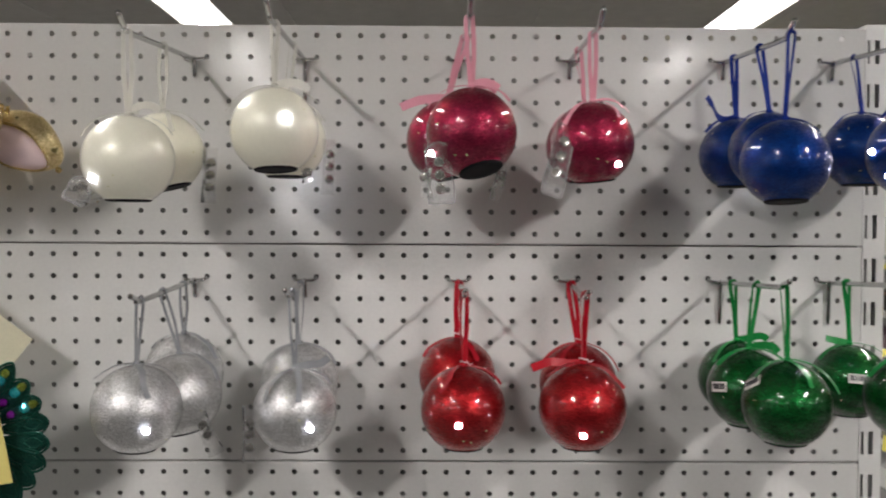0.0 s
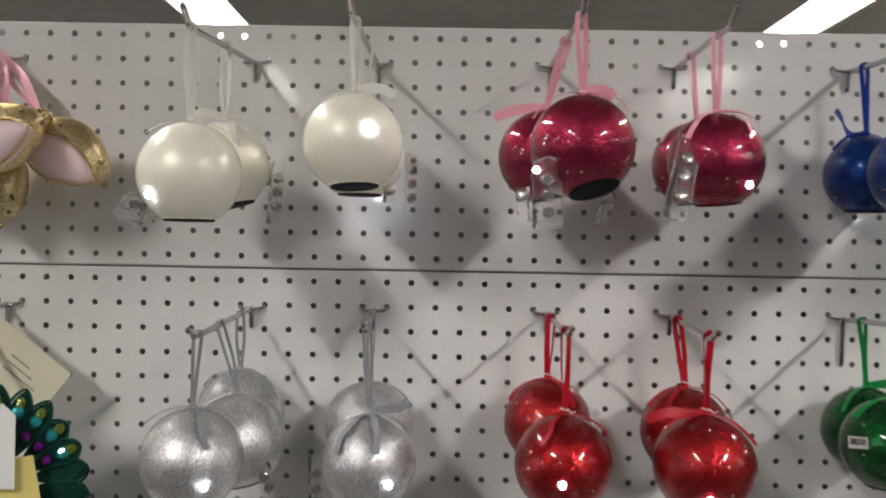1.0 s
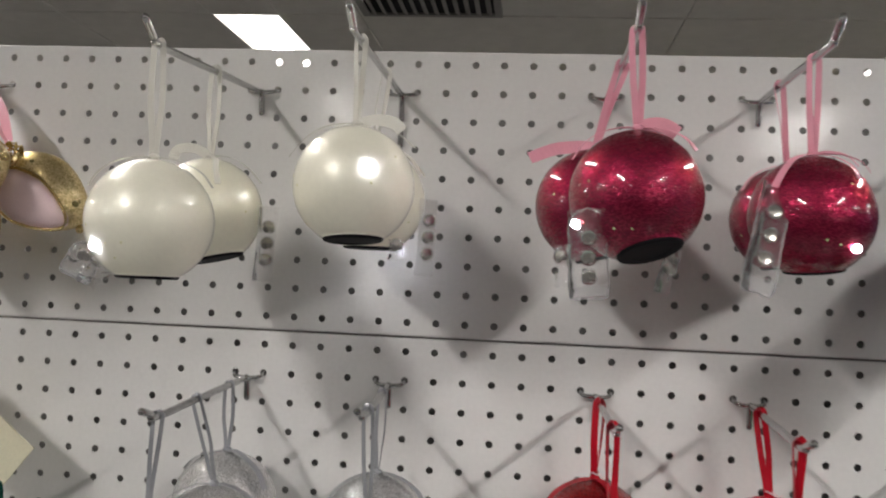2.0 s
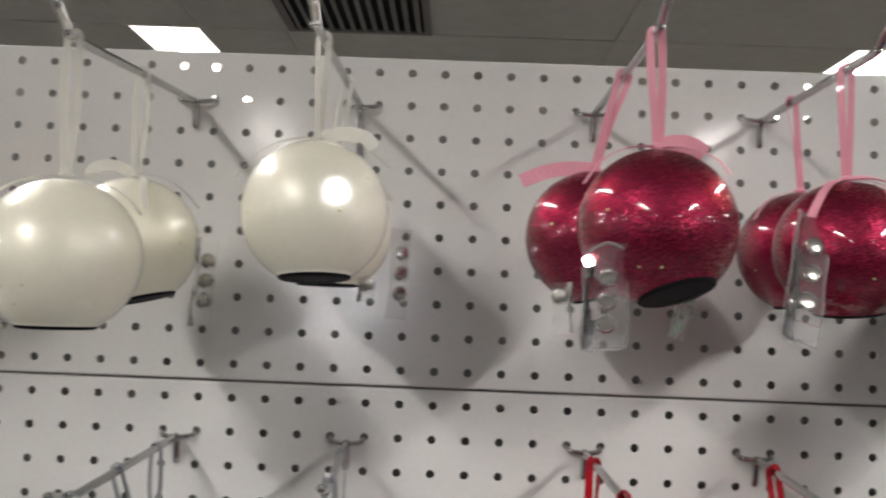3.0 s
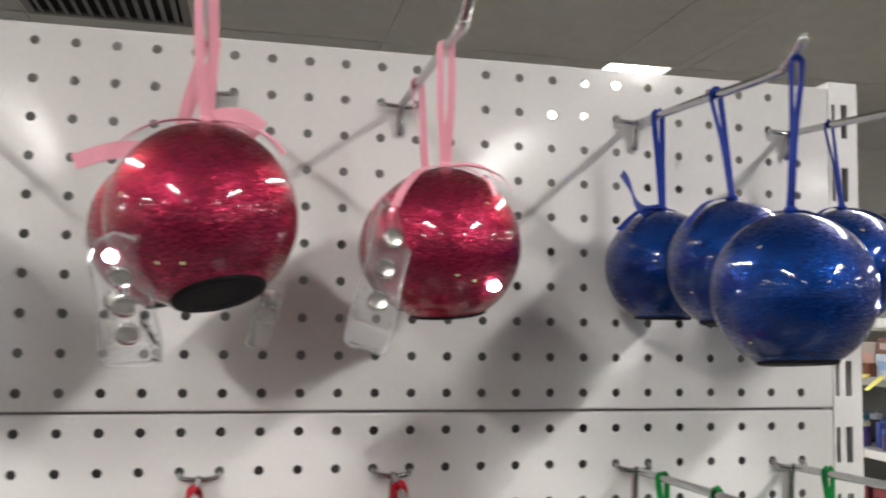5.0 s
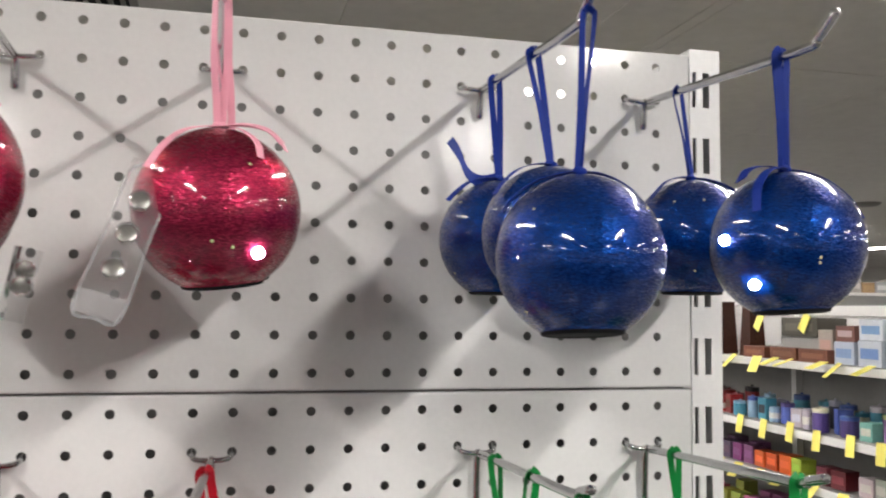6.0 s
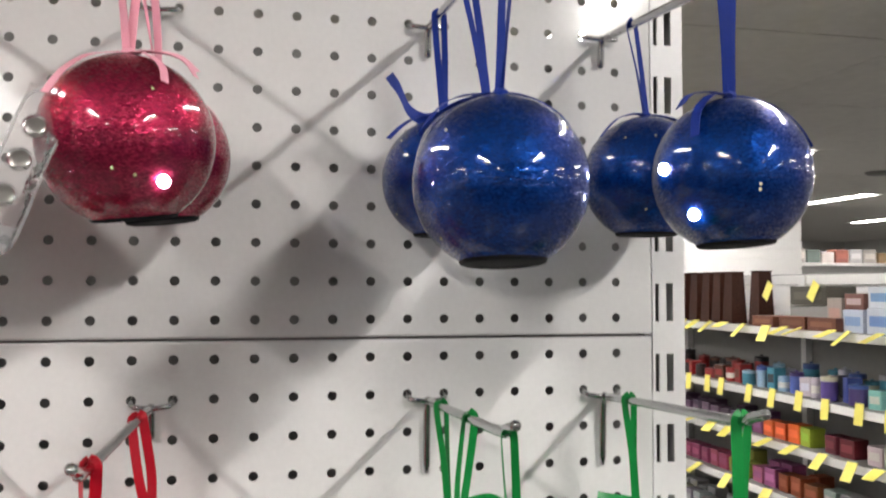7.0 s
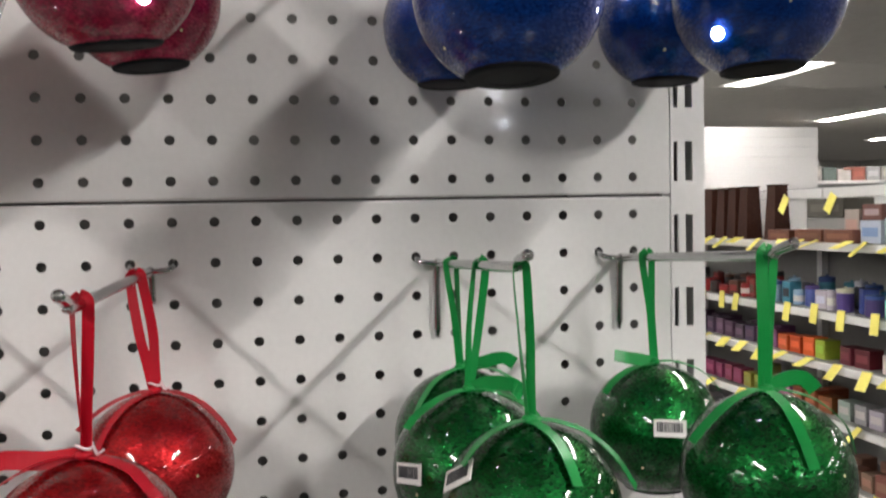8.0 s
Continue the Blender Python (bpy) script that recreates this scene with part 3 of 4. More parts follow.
bauble("red", "R1", (-0.4355, -0.143, 1.391), ((240, 0.9), (350, 0.6)), ((262, -10),), 20)
bauble("red", "R1", (-0.439, -0.047, 1.407), ((300, 0.9), (190, 0.8)), (), 21)
bauble("red", "R2", (-0.322, -0.167, 1.398), ((330, 0.9), (200, 0.4)), ((262, -26),), 22, loose=((-0.014, -0.004, 0.0), (-0.032, -0.008, 0.002), (-0.05, -0.01, -0.004)))
bauble("red", "R2", (-0.307, -0.048, 1.4015), ((230, 1.3), (345, 1.4), (200, 0.7)), (), 23)
bauble("green", "G1", (-0.132, -0.182, 1.405), ((200, 0.5), (285, 0.8), (340, 1.5)), (), 24, sticker=(192, 31, 35), size=0.97)
bauble("green", "G1", (-0.143, -0.112, 1.406), ((330, 0.9), (200, 0.6)), (), 25, sticker=(209, 8, 8), loose=((0.01, -0.006, 0.004), (0.02, -0.014, 0.004), (0.026, -0.014, -0.002)), size=0.97)
bauble("green", "G1", (-0.132, -0.046, 1.406), ((210, 0.9), (350, 0.5)), (), 26, loose=((0.012, -0.004, 0.003), (0.024, -0.008, 0.006), (0.032, -0.008, 0.002)), size=0.97)
bauble("green", "G2", (-0.013, -0.178, 1.411), ((266, 1.3), (345, 1.5), (190, 1.0)), (), 27, loose=((0.012, 0.002, 0.004), (0.022, 0.002, 0.004), (0.028, 0.0, -0.002)), flat=True, size=0.965)
bauble("green", "G2", (-0.008, -0.047, 1.403), ((190, 0.6), (345, 0.8)), (), 28, sticker=(257, 13, -3), loose=((-0.012, -0.004, 0.003), (-0.022, -0.006, 0.005), (-0.03, -0.006, 0.007)), size=0.965)

# ---- spare button-cell strips hung on the baubles ----


def cell_strip(at, turn=(0, 0, 0), length=0.056, cells=3, width=0.02, crease=0.0014):
    s = thing("battery_strip", at, "clear plastic strip with silver button cells hung beside a bauble", "battery strip", "battery strips")
    s.rotation_euler = [radians(a) for a in turn]
    bm = bmesh.new()
    off = Vector(at) * 37
    for layer in (0.0, 0.0032):
        g = [[bm.verts.new((width * (i / 8 - 0.5) * (1 - 0.12 * math.sin(3 * j / 14)),
                            layer * math.sin(math.pi * i / 8) + crease * noise.noise(Vector((i * 0.5, j * 0.35, layer * 900)) + off), -length * j / 14)) for i in range(9)] for j in range(15)]
        for j in range(14):
            for i in range(8):
                bm.faces.new((g[j][i], g[j][i + 1], g[j + 1][i + 1], g[j + 1][i]))
    card = part("film", bm, M_CLEAR, s, "creased clear plastic film", smooth=True)
    card.visible_shadow = False
    if width > 0.02:
        # welded clear rim, round at the hanging end
        w = width * 0.47
        loop = arc([(0, 0.001, 0.001), (w * 0.75, 0.001, -w * 0.35), (w, 0.001, -w * 1.1), (w * 0.95, 0.001, -length * 0.5), (w, 0.001, -length * 0.97), (0, 0.001, -length), (-w, 0.001, -length * 0.97),
                    (-w * 0.95, 0.001, -length * 0.5), (-w, 0.001, -w * 1.1), (-w * 0.75, 0.001, -w * 0.35), (0, 0.001, 0.001)], 4)
        part("rim", tube(bmesh.new(), loop, 0.0007, 7), M_RIM, s, "thick clear welded edge", smooth=True).visible_shadow = False
        tab = part("end_tab", boxed(-w, 0.0002, -length * 0.99, w, 0.0012, -length * 0.86), M_TAB, s, "cloudy flat end of the strip")
        tab.visible_shadow = False
    for k in range(cells):
        z = -length * (0.28 + 0.22 * k)
        dome = part("blister", lathe(bmesh.new(), [(0.0056, 0), (0.0054, 0.0026), (0.004, 0.0038), (0, 0.0042)], 20), M_CLEAR, s, smooth=True)
        dome.location, dome.rotation_euler = (0, -0.0009, z), (radians(90), 0, 0)
        dome.visible_shadow = False
        c = part("button_cell", lathe(bmesh.new(), [(0, 0.0), (0.0042, 0.0), (0.0046, 0.0004), (0.0046, 0.0018), (0.0036, 0.0022), (0, 0.0023)], 20), M_CELL, s, "silver button cell", smooth=True)
        c.location, c.rotation_euler = (0, -0.001, z), (radians(90), 0, 0)
    return s


cell_strip((-0.4625, -0.224, 1.6445), (31, -5, 0), 0.062, 3, 0.025)
cell_strip((-0.338, -0.170, 1.670), (-22, 16, 0), 0.078, 3, 0.021)
cell_strip((-0.474, -0.135, 1.628), (0, -4, -30), 0.03, 1, 0.014)
cell_strip((-0.397, -0.135, 1.632), (10, 10, 30), 0.036, 2, 0.014)
cell_strip((-0.690, -0.118, 1.649), (0, 3, 35), 0.056, 3, 0.016)
cell_strip((-0.571, -0.118, 1.658), (0, 2, 40), 0.056, 3, 0.016)
cell_strip((-0.782, -0.204, 1.612), (20, 28, 15), 0.026, 1, 0.022, 0.006)
cell_strip((-0.772, -0.21, 1.602), (50, -30, 40), 0.024, 0, 0.02, 0.006)
cell_strip((-0.588, -0.152, 1.626), (0, 0, 10), 0.014, 1, 0.011)
cell_strip((-0.652, -0.118, 1.388), (0, 0, 25), 0.058, 3, 0.014)
cell_strip((-0.700, -0.135, 1.385), (8, -24, 10), 0.05, 2, 0.018)

# ---- gold and pink slipper ornaments ----
M_GOLD = tinsel("gold_glitter_cloth", (0.5, 0.38, 0.17), (0.92, 0.78, 0.46), streak=0.0, metal=0.85, coat=0.4, flake=900, rough=0.3)
M_GOLDTRIM = plain("gold_braid", (0.78, 0.6, 0.27), 0.22, metal=1.0, grain=0.4, scale=300, bump=0.6)
M_INSOLE = plain("pale_pink_satin", (0.82, 0.64, 0.66), 0.5, grain=0.08, scale=120, bump=0.1)
M_SPOT = plain("dark_gold_sequin", (0.16, 0.13, 0.04), 0.4, metal=0.5, grain=0.3, scale=300)
M_PINKTULLE = plain("pink_organza", (0.85, 0.42, 0.5), 0.5, grain=0.15, scale=250)


def slipper(at, turn, seed):
    rnd = random.Random(seed)
    s = thing("slipper_ornament", at, "gold glitter slipper ornament with pale pink lining", "ornament", "slipper ornaments")
    s.rotation_euler = [radians(a) for a in turn]
    # long axis x: heel at -x, toe at +x; the opening faces -y
    bm = bmesh.new()
    ball(bm, (0, 0.004, 0.001), 0.037, 32, 20, (1.1, 0.6, 0.84))
    for v in bm.verts:
        v.co.z *= 1 - 0.25 * max(0, v.co.x / 0.04)
    part("upper", bm, M_GOLD, s, smooth=True)
    bm = bmesh.new()
    ball(bm, (0, 0, 0), 0.0325, 28, 16, (1.08, 0.42, 0.62))
    for v in bm.verts:
        v.co.z *= 1 - 0.3 * max(0, v.co.x / 0.034)
    ins = part("lining", bm, M_INSOLE, s, "pale pink satin lining", smooth=True)
    ins.location = (0.001, -0.0115, -0.0085)
    pts = [(0.0355 * math.cos(a), -0.0165 + 0.002 * math.cos(2 * a), -0.0085 + 0.0205 * math.sin(a) * (1 - 0.28 * max(0, math.cos(a)))) for a in [2 * math.pi * k / 36 for k in range(37)]]
    part("rim", tube(bmesh.new(), pts, 0.0014, 7), M_GOLDTRIM, s, smooth=True)
    for k in range(7):
        a = rnd.uniform(0.3, 2.6)
        part("sequin", ball(bmesh.new(), (0.036 * math.cos(a), -0.008 + rnd.uniform(-0.003, 0.004), 0.02 * math.sin(a)), 0.003, 8, 6, (1, 0.5, 0.8)), M_SPOT, s, smooth=True)
    bow = bmesh.new()
    for k in range(16):
        # crumpled foil leaves round the knot
        c = Vector((-0.035 + rnd.uniform(-0.006, 0.012), -0.008 + rnd.uniform(-0.008, 0.004), 0.012 + rnd.uniform(-0.005, 0.006)))
        d = Vector((rnd.uniform(-1, 1), rnd.uniform(-1, 0.3), rnd.uniform(-0.7, 1))).normalized() * rnd.uniform(0.006, 0.011)
        strip(bow, arc([c, c + d * 0.5 + Vector((0, -0.002, 0.002)), c + d], 3), (rnd.uniform(-1, 1), 0.4, rnd.uniform(-1, 1)), rnd.uniform(0.004, 0.007), 0.0005, taper=0.4, twist=rnd.uniform(-1.5, 1.5))
    part("bow", bow, M_GOLDTRIM, s, "crumpled gold bow")
    part("bell", ball(bmesh.new(), (0.044, -0.004, -0.006), 0.0036, 12, 8), M_GOLDTRIM, s, "small gold bell", smooth=True)
    return s


slipper((-0.898, -0.07, 1.657), (0, 32, 8), 1)
slipper((-0.94, -0.115, 1.667), (0, -24, -6), 2)
slipper((-0.975, -0.06, 1.632), (0, 70, 0), 3)
slipper((-1.01, -0.07, 1.65), (0, 20, 0), 4)
for k, (y, dx) in enumerate(((-0.035, 0.062), (-0.055, 0.042), (-0.085, 0.02))):
    hx, hz = on_hook("K1", y)
    r = thing("hanging_ribbon", (hx, y, hz - 0.03), "pink organza ribbon looped over the display hook", "ribbon", "slipper ribbons")
    bm = bmesh.new()
    for sg in (-1, 1):
        strip(bm, arc([(0, 0, 0.0335), (0.012 + sg * 0.004, 0.0, 0.02), (dx * 0.5 + sg * 0.007, -0.015, 0.0), (dx * 0.95, -0.035, -0.03)], 5), (0.9, 0.3, 0), 0.009, 0.0004, twist=sg * 0.8)
    part("ribbon", bm, M_PINKTULLE, r)

# ---- peacock ornament with its cards ----
M_TEAL = tinsel("dark_green_glitter_wire", (0.004, 0.02, 0.014), (0.02, 0.14, 0.1), streak=0.0, metal=0.6, coat=0.3, flake=1800)
M_FAN = tinsel("teal_glitter_net", (0.005, 0.022, 0.018), (0.03, 0.13, 0.1), streak=0.5, metal=0.5, coat=0.2, flake=1500)
M_GEM1 = plain("turquoise_gem", (0.02, 0.42, 0.45), 0.08, metal=0.6, grain=0.5, scale=120, coat=1)
M_GEM2 = plain("green_gold_gem", (0.3, 0.4, 0.05), 0.1, metal=0.7, grain=0.6, scale=120, coat=1)
M_GEM3 = plain("purple_gem", (0.2, 0.01, 0.3), 0.08, metal=0.5, grain=0.4, scale=120, coat=1)
M_YCARD = plain("yellow_card", (0.72, 0.62, 0.2), 0.7, grain=0.08, scale=60)
M_CCARD = plain("cream_card", (0.72, 0.68, 0.5), 0.7, grain=0.1, scale=60)
PC = Vector((-0.945, -0.1, 1.352))
pea = thing("peacock_ornament", PC, "green glitter peacock ornament with jewelled feathers", "ornament")
for k in range(15):
    a = radians(104 - 15.5 * k)
    out, side = Vector((math.cos(a), 0, math.sin(a))), Vector((-math.sin(a), 0, math.cos(a)))
    base, r1 = 0.03, 0.089 if k < 4 else 0.084
    lift = Vector((0, -0.004 - 0.0015 * (k % 2), 0))
    f = part("feather", tube(bmesh.new(), [p + lift for p in arc([out * base, out * 0.058 + side * 0.0085, out * 0.076 + side * 0.0105, out * (r1 + 0.002), out * 0.076 - side * 0.0105, out * 0.058 - side * 0.0085, out * base], 5)], 0.0014, 7), M_TEAL, pea, smooth=True)
    bm = bmesh.new()
    vs = [bm.verts.new(p + lift + Vector((0, 0.001, 0))) for p in arc([out * base, out * 0.058 + side * 0.0075, out * 0.075 + side * 0.009, out * r1, out * 0.075 - side * 0.009, out * 0.058 - side * 0.0075], 4)]
    bm.faces.new(vs)
    ex = bmesh.ops.extrude_face_region(bm, geom=bm.faces[:])
    bmesh.ops.translate(bm, verts=[v for v in ex["geom"] if isinstance(v, bmesh.types.BMVert)], vec=(0, 0.0012, 0))
    part("net", bm, M_FAN, f)
    part("inner_loop", tube(bmesh.new(), [p + lift + Vector((0, -0.0012, 0)) for p in arc([out * 0.06, out * 0.07 + side * 0.0055, out * 0.08, out * 0.07 - side * 0.0055, out * 0.06], 4)], 0.0009, 6), M_TEAL, f, smooth=True)
    if k > 5:
        continue
    q = Matrix.Rotation(-a, 4, "Y")
    for mat, d, s in ((M_GEM2, 0.078, (1.2, 0.5, 0.9)), (M_GEM1, 0.0695, (1.3, 0.95, 1.15))):
        g = part("gem", ball(bmesh.new(), (0, 0, 0), 0.005, 10, 7, s), mat, f)
        g.matrix_local = Matrix.Translation(out * d + lift + Vector((0, -0.002, 0))) @ q
    g = part("gem", ball(bmesh.new(), out * 0.054 + lift + Vector((0, -0.003, 0)), 0.0046, 10, 7), M_GEM3, f)
body = bmesh.new()
ball(body, (-0.01, -0.008, -0.01), 0.03, 24, 16, (0.9, 0.4, 1.25))
tube(body, arc([(-0.01, -0.012, 0.015), (-0.022, -0.02, 0.035), (-0.03, -0.02, 0.05)], 5), 0.006, 10)
part("body", body, M_FAN, pea, smooth=True)

tag = thing("swing_tag", (-0.945, -0.128, 1.392), "white cardboard swing tag with printed bars", "tag")
bm = bmesh.new()
vs = [bm.verts.new((x, 0, z)) for x, z in ((-0.028, -0.037), (0.029, -0.037), (0.029, 0.028), (0.018, 0.038), (-0.018, 0.038), (-0.028, 0.028))]
bm.faces.new(vs)
ex = bmesh.ops.extrude_face_region(bm, geom=bm.faces[:])
bmesh.ops.translate(bm, verts=[v for v in ex["geom"] if isinstance(v, bmesh.types.BMVert)], vec=(0, 0.0006, 0))
part("card", bm, M_PAPER, tag)
bm = bmesh.new()
x, rnd = -0.018, random.Random(5)
while x < 0.014:
    w = rnd.choice((0.0004, 0.0007, 0.001))
    box(bm, x, -0.0004, 0.009, x + w, -0.0001, 0.018)
    x += w + rnd.choice((0.0005, 0.0008))
part("printed_bars", bm, M_INK, tag)
for z, w in ((0.002, 0.03), (-0.004, 0.026), (-0.013, 0.03), (-0.018, 0.03), (-0.027, 0.03)):
    part("printed_line", boxed(-0.018, -0.0003, z - 0.0006, -0.018 + w, -0.0001, z + 0.0006), M_CCARD, tag)
ycard = tagged(part("yellow_card", boxed(-0.045, -0.0005, -0.075, 0.045, 0.0005, 0.0), M_YCARD), "plain yellow card hanging behind a white tag", "card")
ycard.matrix_basis = pose(-0.948, -0.12, 1.375, 0, -11, 0)
cc = thing("backing_card", (-0.965, -0.06, 1.47), "cream cardboard hang card behind the peacock ornament", "card")
cc.rotation_euler = (0, radians(38), 0)
part("card", boxed(-0.045, -0.0005, -0.035, 0.068, 0.0005, 0.024), M_CCARD, cc)
for k in range(3):
    part("printed_line", boxed(0.012, -0.0009, -0.012 + 0.007 * k, 0.05 - 0.008 * k, -0.0006, -0.0105 + 0.007 * k), M_SHELFSHADE, cc)

# ---- shelving run beyond the end of the wall ----
SX = 2.25
SHELVES = (1.385, 1.07, 0.835, 0.585, 0.3)
run = thing("shelf_unit", (SX, 4.0, 0), "white steel shop shelving stocked with candles and homewares", "shelving")
# back and boards are coloured dark for shelf shade; the header stays white
part("back", boxed(0.40, -3.0, 0, 0.43, 3.5, 1.655), M_SHELFSHADE, run)
part("plinth", boxed(0.02, -3.0, 0, 0.4, 3.5, 0.12), M_WHITE, run)
part("header_panel", boxed(0.385, -3.0, 1.39, 0.3995, 3.5, 1.598), M_WHITE, run, "white header panel")
part("top_rail", boxed(0.37, -3.0, 1.60, 0.399, 3.5, 1.65), M_WHITE, run)
for z in SHELVES:
    sh = part("shelf", boxed(0.012, -3.0, z - 0.022, 0.4, 3.5, z), M_SHELFSHADE, run)
    part("ticket_edge", boxed(0.0, -3.0, z - 0.034, 0.0115, 3.5, z + 0.002, bevel=0.002), M_WHITE, sh, "white ticket strip")
for y in (-3.0, -1.75, -0.5, 0.75, 2.0, 3.25):
    part("divider", boxed(0.36, y - 0.02, 0.12, 0.398, y + 0.02, 1.65), M_WHITE, run)

rnd = random.Random(11)
for z, y0, step, n, mode in ((1.385, 5.6, 0.165, 22, 1), (1.07, 5.5, 0.205, 18, 0), (0.835, 5.5, 0.19, 19, 1), (0.585, 5.4, 0.3, 12, 1), (0.3, 5.4, 0.4, 9, 0)):
    for k in range(n):
        y = y0 - step * k + rnd.uniform(-0.04, 0.04)
        tk = tagged(part("price_ticket", boxed(-0.003, -0.026, -0.092, 0.0, 0.026, 0.0), M_YELLOW), "yellow paper price ticket hanging from a white shelf edge", "price ticket", "price tickets")
        if mode:
            tk.matrix_basis = pose(SX - 0.004, y, z + 0.012, 0, rnd.uniform(30, 75), rnd.uniform(-25, 35))
        else:
            tk.matrix_basis = pose(SX - 0.004, y, z + rnd.uniform(0.02, 0.035), rnd.uniform(-4, 4), rnd.uniform(0, 10), 0)

for y in (3.337, 2.974):
    tk = tagged(part("price_ticket", boxed(-0.003, -0.026, -0.092, 0.0, 0.026, 0.0), M_YELLOW), "yellow paper price ticket leaning on a dark box", "price ticket", "price tickets")
    tk.matrix_basis = pose(SX + 0.066, y, 1.607, 30, 4, 0)

PCOL = {}


def paint(rgb, rough=0.35, coat=0.3):
    key = tuple(rgb)
    if key not in PCOL:
        PCOL[key] = plain("stock_colour", rgb, rough, grain=0.25, scale=25, coat=coat, alpha_spread=0.2)
    return PCOL[key]


def jar(at, r, h, colour, lid=None):
    j = thing("candle_jar", at, "small coloured candle jar standing on a shop shelf", "candle", "candle jars")
    part("body", lathe(bmesh.new(), [(0, 0), (r * 0.9, 0), (r, 0.006), (r, h * 0.86), (r * 0.94, h * 0.9), (r * 0.94, h), (r * 0.86, h), (r * 0.86, h * 0.7), (0, h * 0.68)], 18), paint(colour), j, smooth=False)
    if lid:
        part("lid", lathe(bmesh.new(), [(r * 0.96, h * 0.88), (r, h * 0.9), (r, h * 1.06), (r * 0.9, h * 1.09), (r * 0.2, h * 1.1), (r * 0.2, h * 1.17), (0, h * 1.18)], 18), paint(lid), j)
    else:
        part("label_band", lathe(bmesh.new(), [(r * 1.004, h * 0.25), (r * 1.012, h * 0.26), (r * 1.012, h * 0.62), (r * 1.004, h * 0.63)], 18), paint((0.7, 0.68, 0.62)), j)


def carton(at, w, d, h, colour, band=(0.7, 0.7, 0.68), turn=0):
    c = thing("gift_box", at, "small printed cardboard box standing on a shop shelf", "box", "stock boxes")
    c.rotation_euler = (0, 0, radians(turn))
    part("body", boxed(-d / 2, -w / 2, 0, d / 2, w / 2, h, bevel=0.003), paint(colour, 0.5, 0.1), c)
    part("label_panel", boxed(-d / 2 - 0.0015, -w * 0.38, h * 0.3, -d / 2 - 0.0003, w * 0.38, h * 0.7), paint(band, 0.5, 0.1), c)


def vase(at, r, h):
    v = thing("tall_vase", at, "tall dark brown square tapered wooden vase on a shelf", "vase", "tall vases")
    bm = bmesh.new()
    rings = []
    for f, z in ((1.0, 0), (0.78, h * 0.8), (0.74, h * 0.97), (0.86, h), (0.7, h), (0.6, h * 0.5)):
        rings.append([bm.verts.new((r * f * a, r * f * b, z)) for a, b in ((-1, -1), (1, -1), (1, 1), (-1, 1))])
    for a, b in zip(rings, rings[1:]):
        for k in range(4):
            bm.faces.new((a[k], a[(k + 1) % 4], b[(k + 1) % 4], b[k]))
    bm.faces.new(rings[0][::-1])
    bm.faces.new(rings[-1])
    part("body", bm, M_BROWN, v)


M_BROWN = plain("dark_brown_wood", (0.05, 0.016, 0.009), 0.5, grain=0.6, scale=14, coat=0.05)
M_BROWN.node_tree.nodes["Principled BSDF"].inputs["Specular IOR Level"].default_value = 0.15
for y in (3.40, 3.66, 3.78, 3.9, 4.04, 4.18):
    vase((SX + 0.13, y + 0.12, 1.386), 0.048, 0.285)
# top shelf: trays, frames and tins
for y, w, h, col in ((3.36, 0.18, 0.055, (0.16, 0.05, 0.025)), (3.12, 0.2, 0.06, (0.15, 0.045, 0.02)), (2.9, 0.2, 0.06, (0.13, 0.04, 0.02))):
    carton((SX + 0.11, y, 1.387), w, 0.16, h, col, (0.2, 0.08, 0.04))
for y, z, w, h, col, band in ((3.05, 1.5, 0.27, 0.09, (0.06, 0.055, 0.04), (0.1, 0.09, 0.07)), (2.86, 1.387, 0.1, 0.15, (0.42, 0.36, 0.32), (0.5, 0.3, 0.25)), (2.74, 1.387, 0.13, 0.1, (0.5, 0.56, 0.66), (0.2, 0.3, 0.5)),
                              (2.73, 1.488, 0.12, 0.07, (0.2, 0.08, 0.06), (0.4, 0.3, 0.3)), (2.58, 1.387, 0.14, 0.11, (0.6, 0.64, 0.7), (0.15, 0.25, 0.5)), (2.57, 1.498, 0.14, 0.09, (0.65, 0.68, 0.72), (0.2, 0.35, 0.6)),
                              (2.4, 1.387, 0.16, 0.2, (0.6, 0.64, 0.7), (0.15, 0.25, 0.5)), (2.2, 1.387, 0.18, 0.16, (0.7, 0.7, 0.7), (0.4, 0.3, 0.2))):
    carton((SX + 0.15, y, z), w, 0.16, h, col, band)
part("frame_riser", boxed(0.08, -1.1, 1.387, 0.3, -0.8, 1.498), M_SHELFSHADE, run)
DARK = [(0.3, 0.02, 0.02), (0.02, 0.015, 0.015), (0.12, 0.05, 0.03), (0.25, 0.03, 0.03), (0.03, 0.02, 0.02)]
COOL = [(0.08, 0.12, 0.4), (0.06, 0.25, 0.35), (0.6, 0.6, 0.7), (0.05, 0.1, 0.3), (0.65, 0.62, 0.45), (0.08, 0.05, 0.2), (0.3, 0.45, 0.6), (0.5, 0.45, 0.5), (0.03, 0.03, 0.04)]
FRESH = [(0.3, 0.5, 0.12), (0.6, 0.6, 0.3), (0.2, 0.45, 0.4), (0.7, 0.7, 0.6), (0.4, 0.2, 0.5)]
y = 5.3
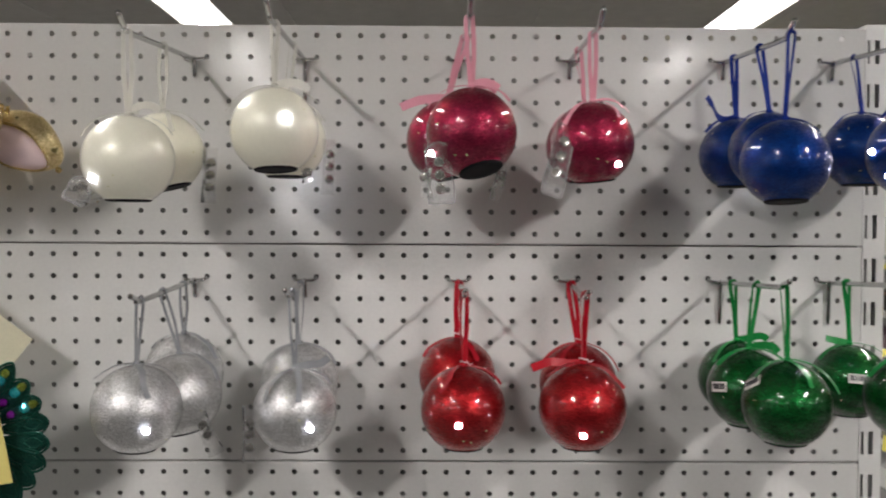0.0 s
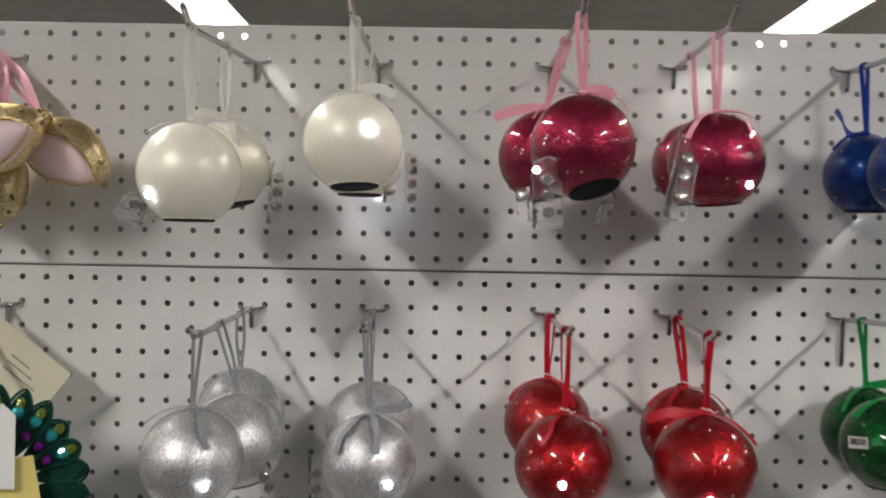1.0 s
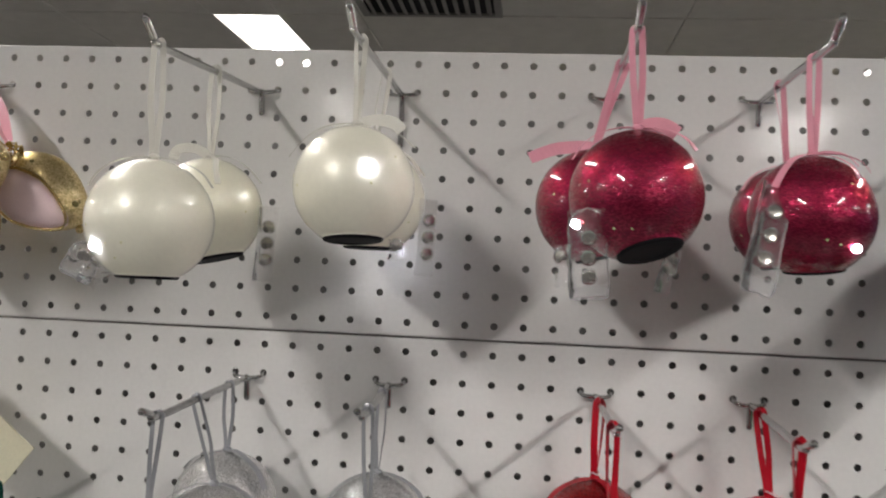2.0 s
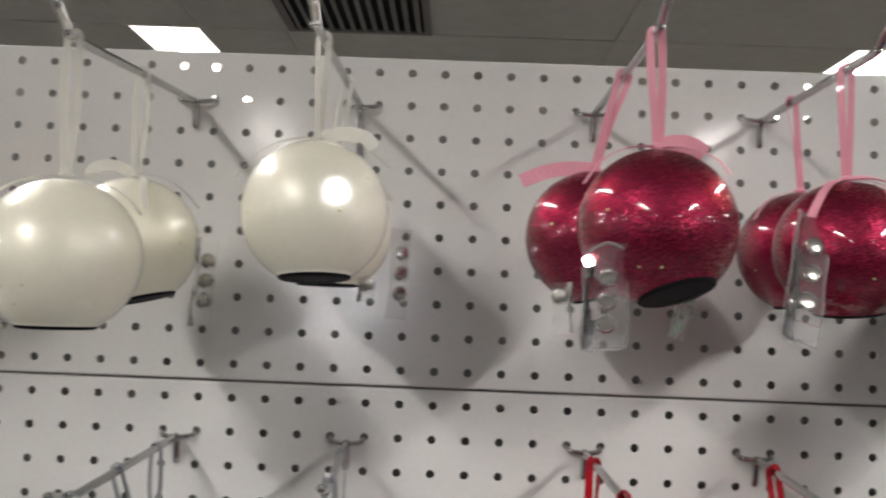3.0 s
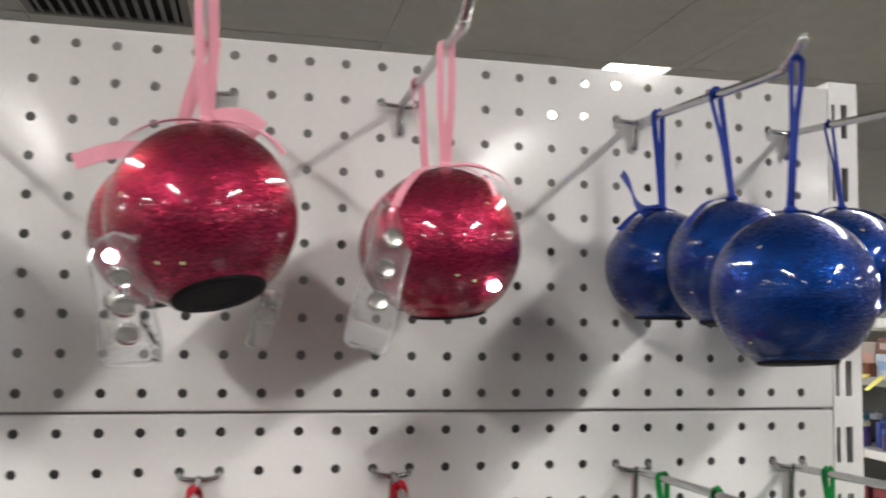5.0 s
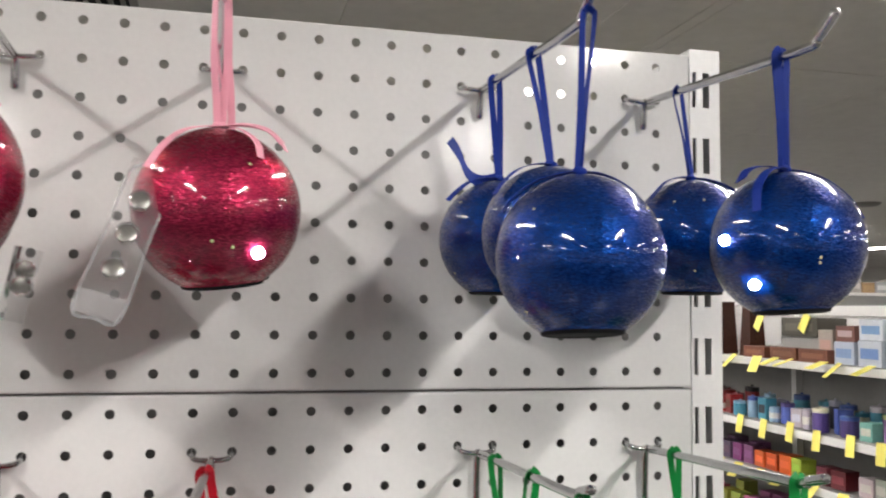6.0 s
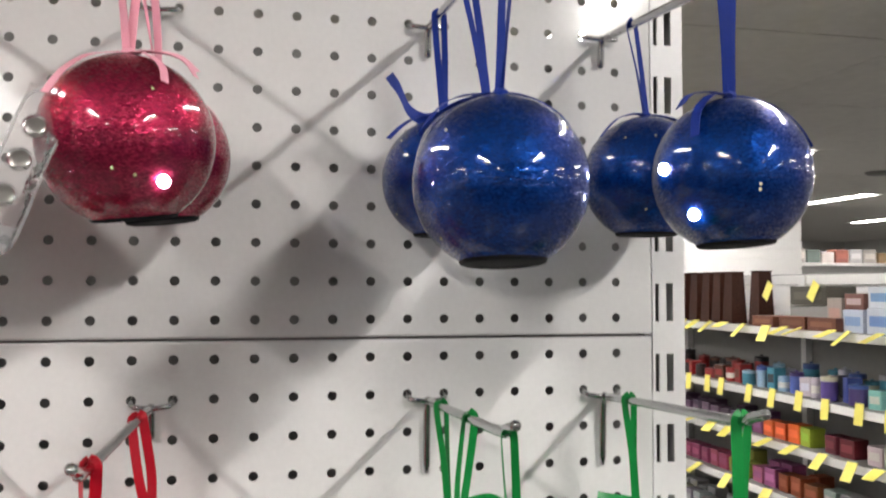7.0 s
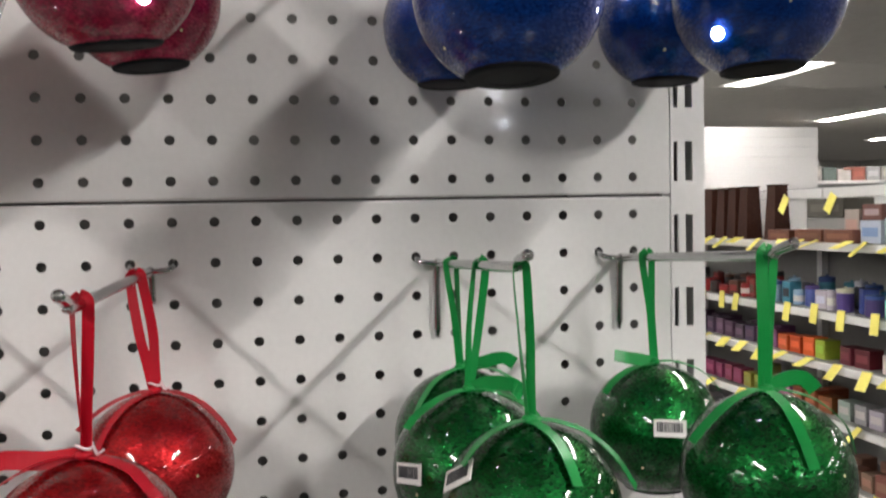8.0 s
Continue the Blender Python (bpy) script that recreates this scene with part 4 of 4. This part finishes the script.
while y > 1.4:
    cols = DARK if y > 3.62 else COOL if y > 2.72 else FRESH
    r = rnd.uniform(0.028, 0.042)
    if rnd.random() < 0.6:
        jar((SX + 0.07 + rnd.uniform(0, 0.05), y, 1.072), r * rnd.uniform(0.75, 1), rnd.uniform(0.06, 0.11), rnd.choice(cols), rnd.choice(cols + [None]))
    else:
        carton((SX + 0.09 + rnd.uniform(0, 0.04), y, 1.072), 1.7 * r, 0.07, rnd.uniform(0.05, 0.12), rnd.choice(cols), rnd.choice(cols), rnd.uniform(-20, 20))
    if rnd.random() < 0.85:
        jar((SX + 0.22 + rnd.uniform(-0.02, 0.02), y + rnd.uniform(-0.03, 0.03), 1.072), r, rnd.uniform(0.08, 0.13), rnd.choice(cols), rnd.choice(cols))
    y -= 2 * r + rnd.uniform(0.012, 0.035)
for z, bands in ((0.837, ((5.3, (0.1, 0.05, 0.09)), (3.62, (0.2, 0.06, 0.18)), (3.42, (0.62, 0.1, 0.02)), (3.12, (0.3, 0.5, 0.04)), (2.94, (0.14, 0.012, 0.02)), (2.66, (0.4, 0.38, 0.34)), (1.4, None))),
                 (0.587, ((5.3, (0.25, 0.04, 0.1)), (3.75, (0.3, 0.32, 0.06)), (3.52, (0.3, 0.08, 0.2)), (3.3, (0.3, 0.07, 0.025)), (2.95, (0.4, 0.38, 0.36)), (1.4, None))),
                 (0.302, ((5.3, (0.3, 0.3, 0.3)), (3.6, (0.5, 0.45, 0.3)), (3.0, (0.3, 0.15, 0.1)), (1.4, None)))):
    for (ya, col), (yb, _) in zip(bands, bands[1:]):
        y = ya - 0.05
        while y > yb + 0.04:
            w = rnd.uniform(0.075, 0.09)
            carton((SX + 0.1, y, z), w, 0.08, rnd.uniform(0.075, 0.095), [min(1, c * rnd.uniform(0.8, 1.2)) for c in col], [min(1, c * 1.3 + 0.02) for c in col], rnd.uniform(-6, 6))
            if rnd.random() < 0.5:
                carton((SX + 0.2, y, z), w, 0.085, rnd.uniform(0.09, 0.12), col, [min(1, c * 1.3 + 0.02) for c in col])
            y -= w + rnd.uniform(0.012, 0.03)

# ---- far end of the shop ----
blk = thing("white_bulkhead", (4.1, 7.2, 0), "tall white slatted wall section under the ceiling lamps", "bulkhead", kind="structure")
part("core", boxed(-1.2, 0.01, 0.0, 1.1, 0.4, 2.36), M_WHITE, blk)
for k in range(14):
    part("slat_board", boxed(-1.2, -0.012, 1.0 + 0.097 * k, 1.1, 0.0095, 1.0 + 0.097 * k + 0.09), M_WHITE, blk)
far = thing("far_shelf_unit", (7.0, 9.2, 0), "distant shop shelving with mixed stock on top", "shelving")
part("body", boxed(-2.0, 0, 0, 4.0, 0.5, 1.86), M_SHELFSHADE, far)
part("cornice", boxed(-2.0, -0.02, 1.86, 4.0, 0.52, 1.9), M_WHITE, far)
for k in range(26):
    x = 5.2 + 0.21 * k
    col = rnd.choice([(0.2, 0.07, 0.05), (0.3, 0.2, 0.1), (0.4, 0.37, 0.34), (0.1, 0.05, 0.03), (0.06, 0.08, 0.07), (0.4, 0.4, 0.4)])
    carton((x, 9.42, 1.901), 0.19, 0.18, rnd.uniform(0.13, 0.2), col, [min(1, c * 1.4) for c in col], 90)
smoke = thing("ceiling_speaker", (5.7, 6.66, CEIL), "dark round speaker set in the ceiling", "speaker")
part("body", lathe(bmesh.new(), [(0, -0.03), (0.1, -0.03), (0.13, -0.015), (0.14, -0.001)], 28), M_VENT, smoke, smooth=True)
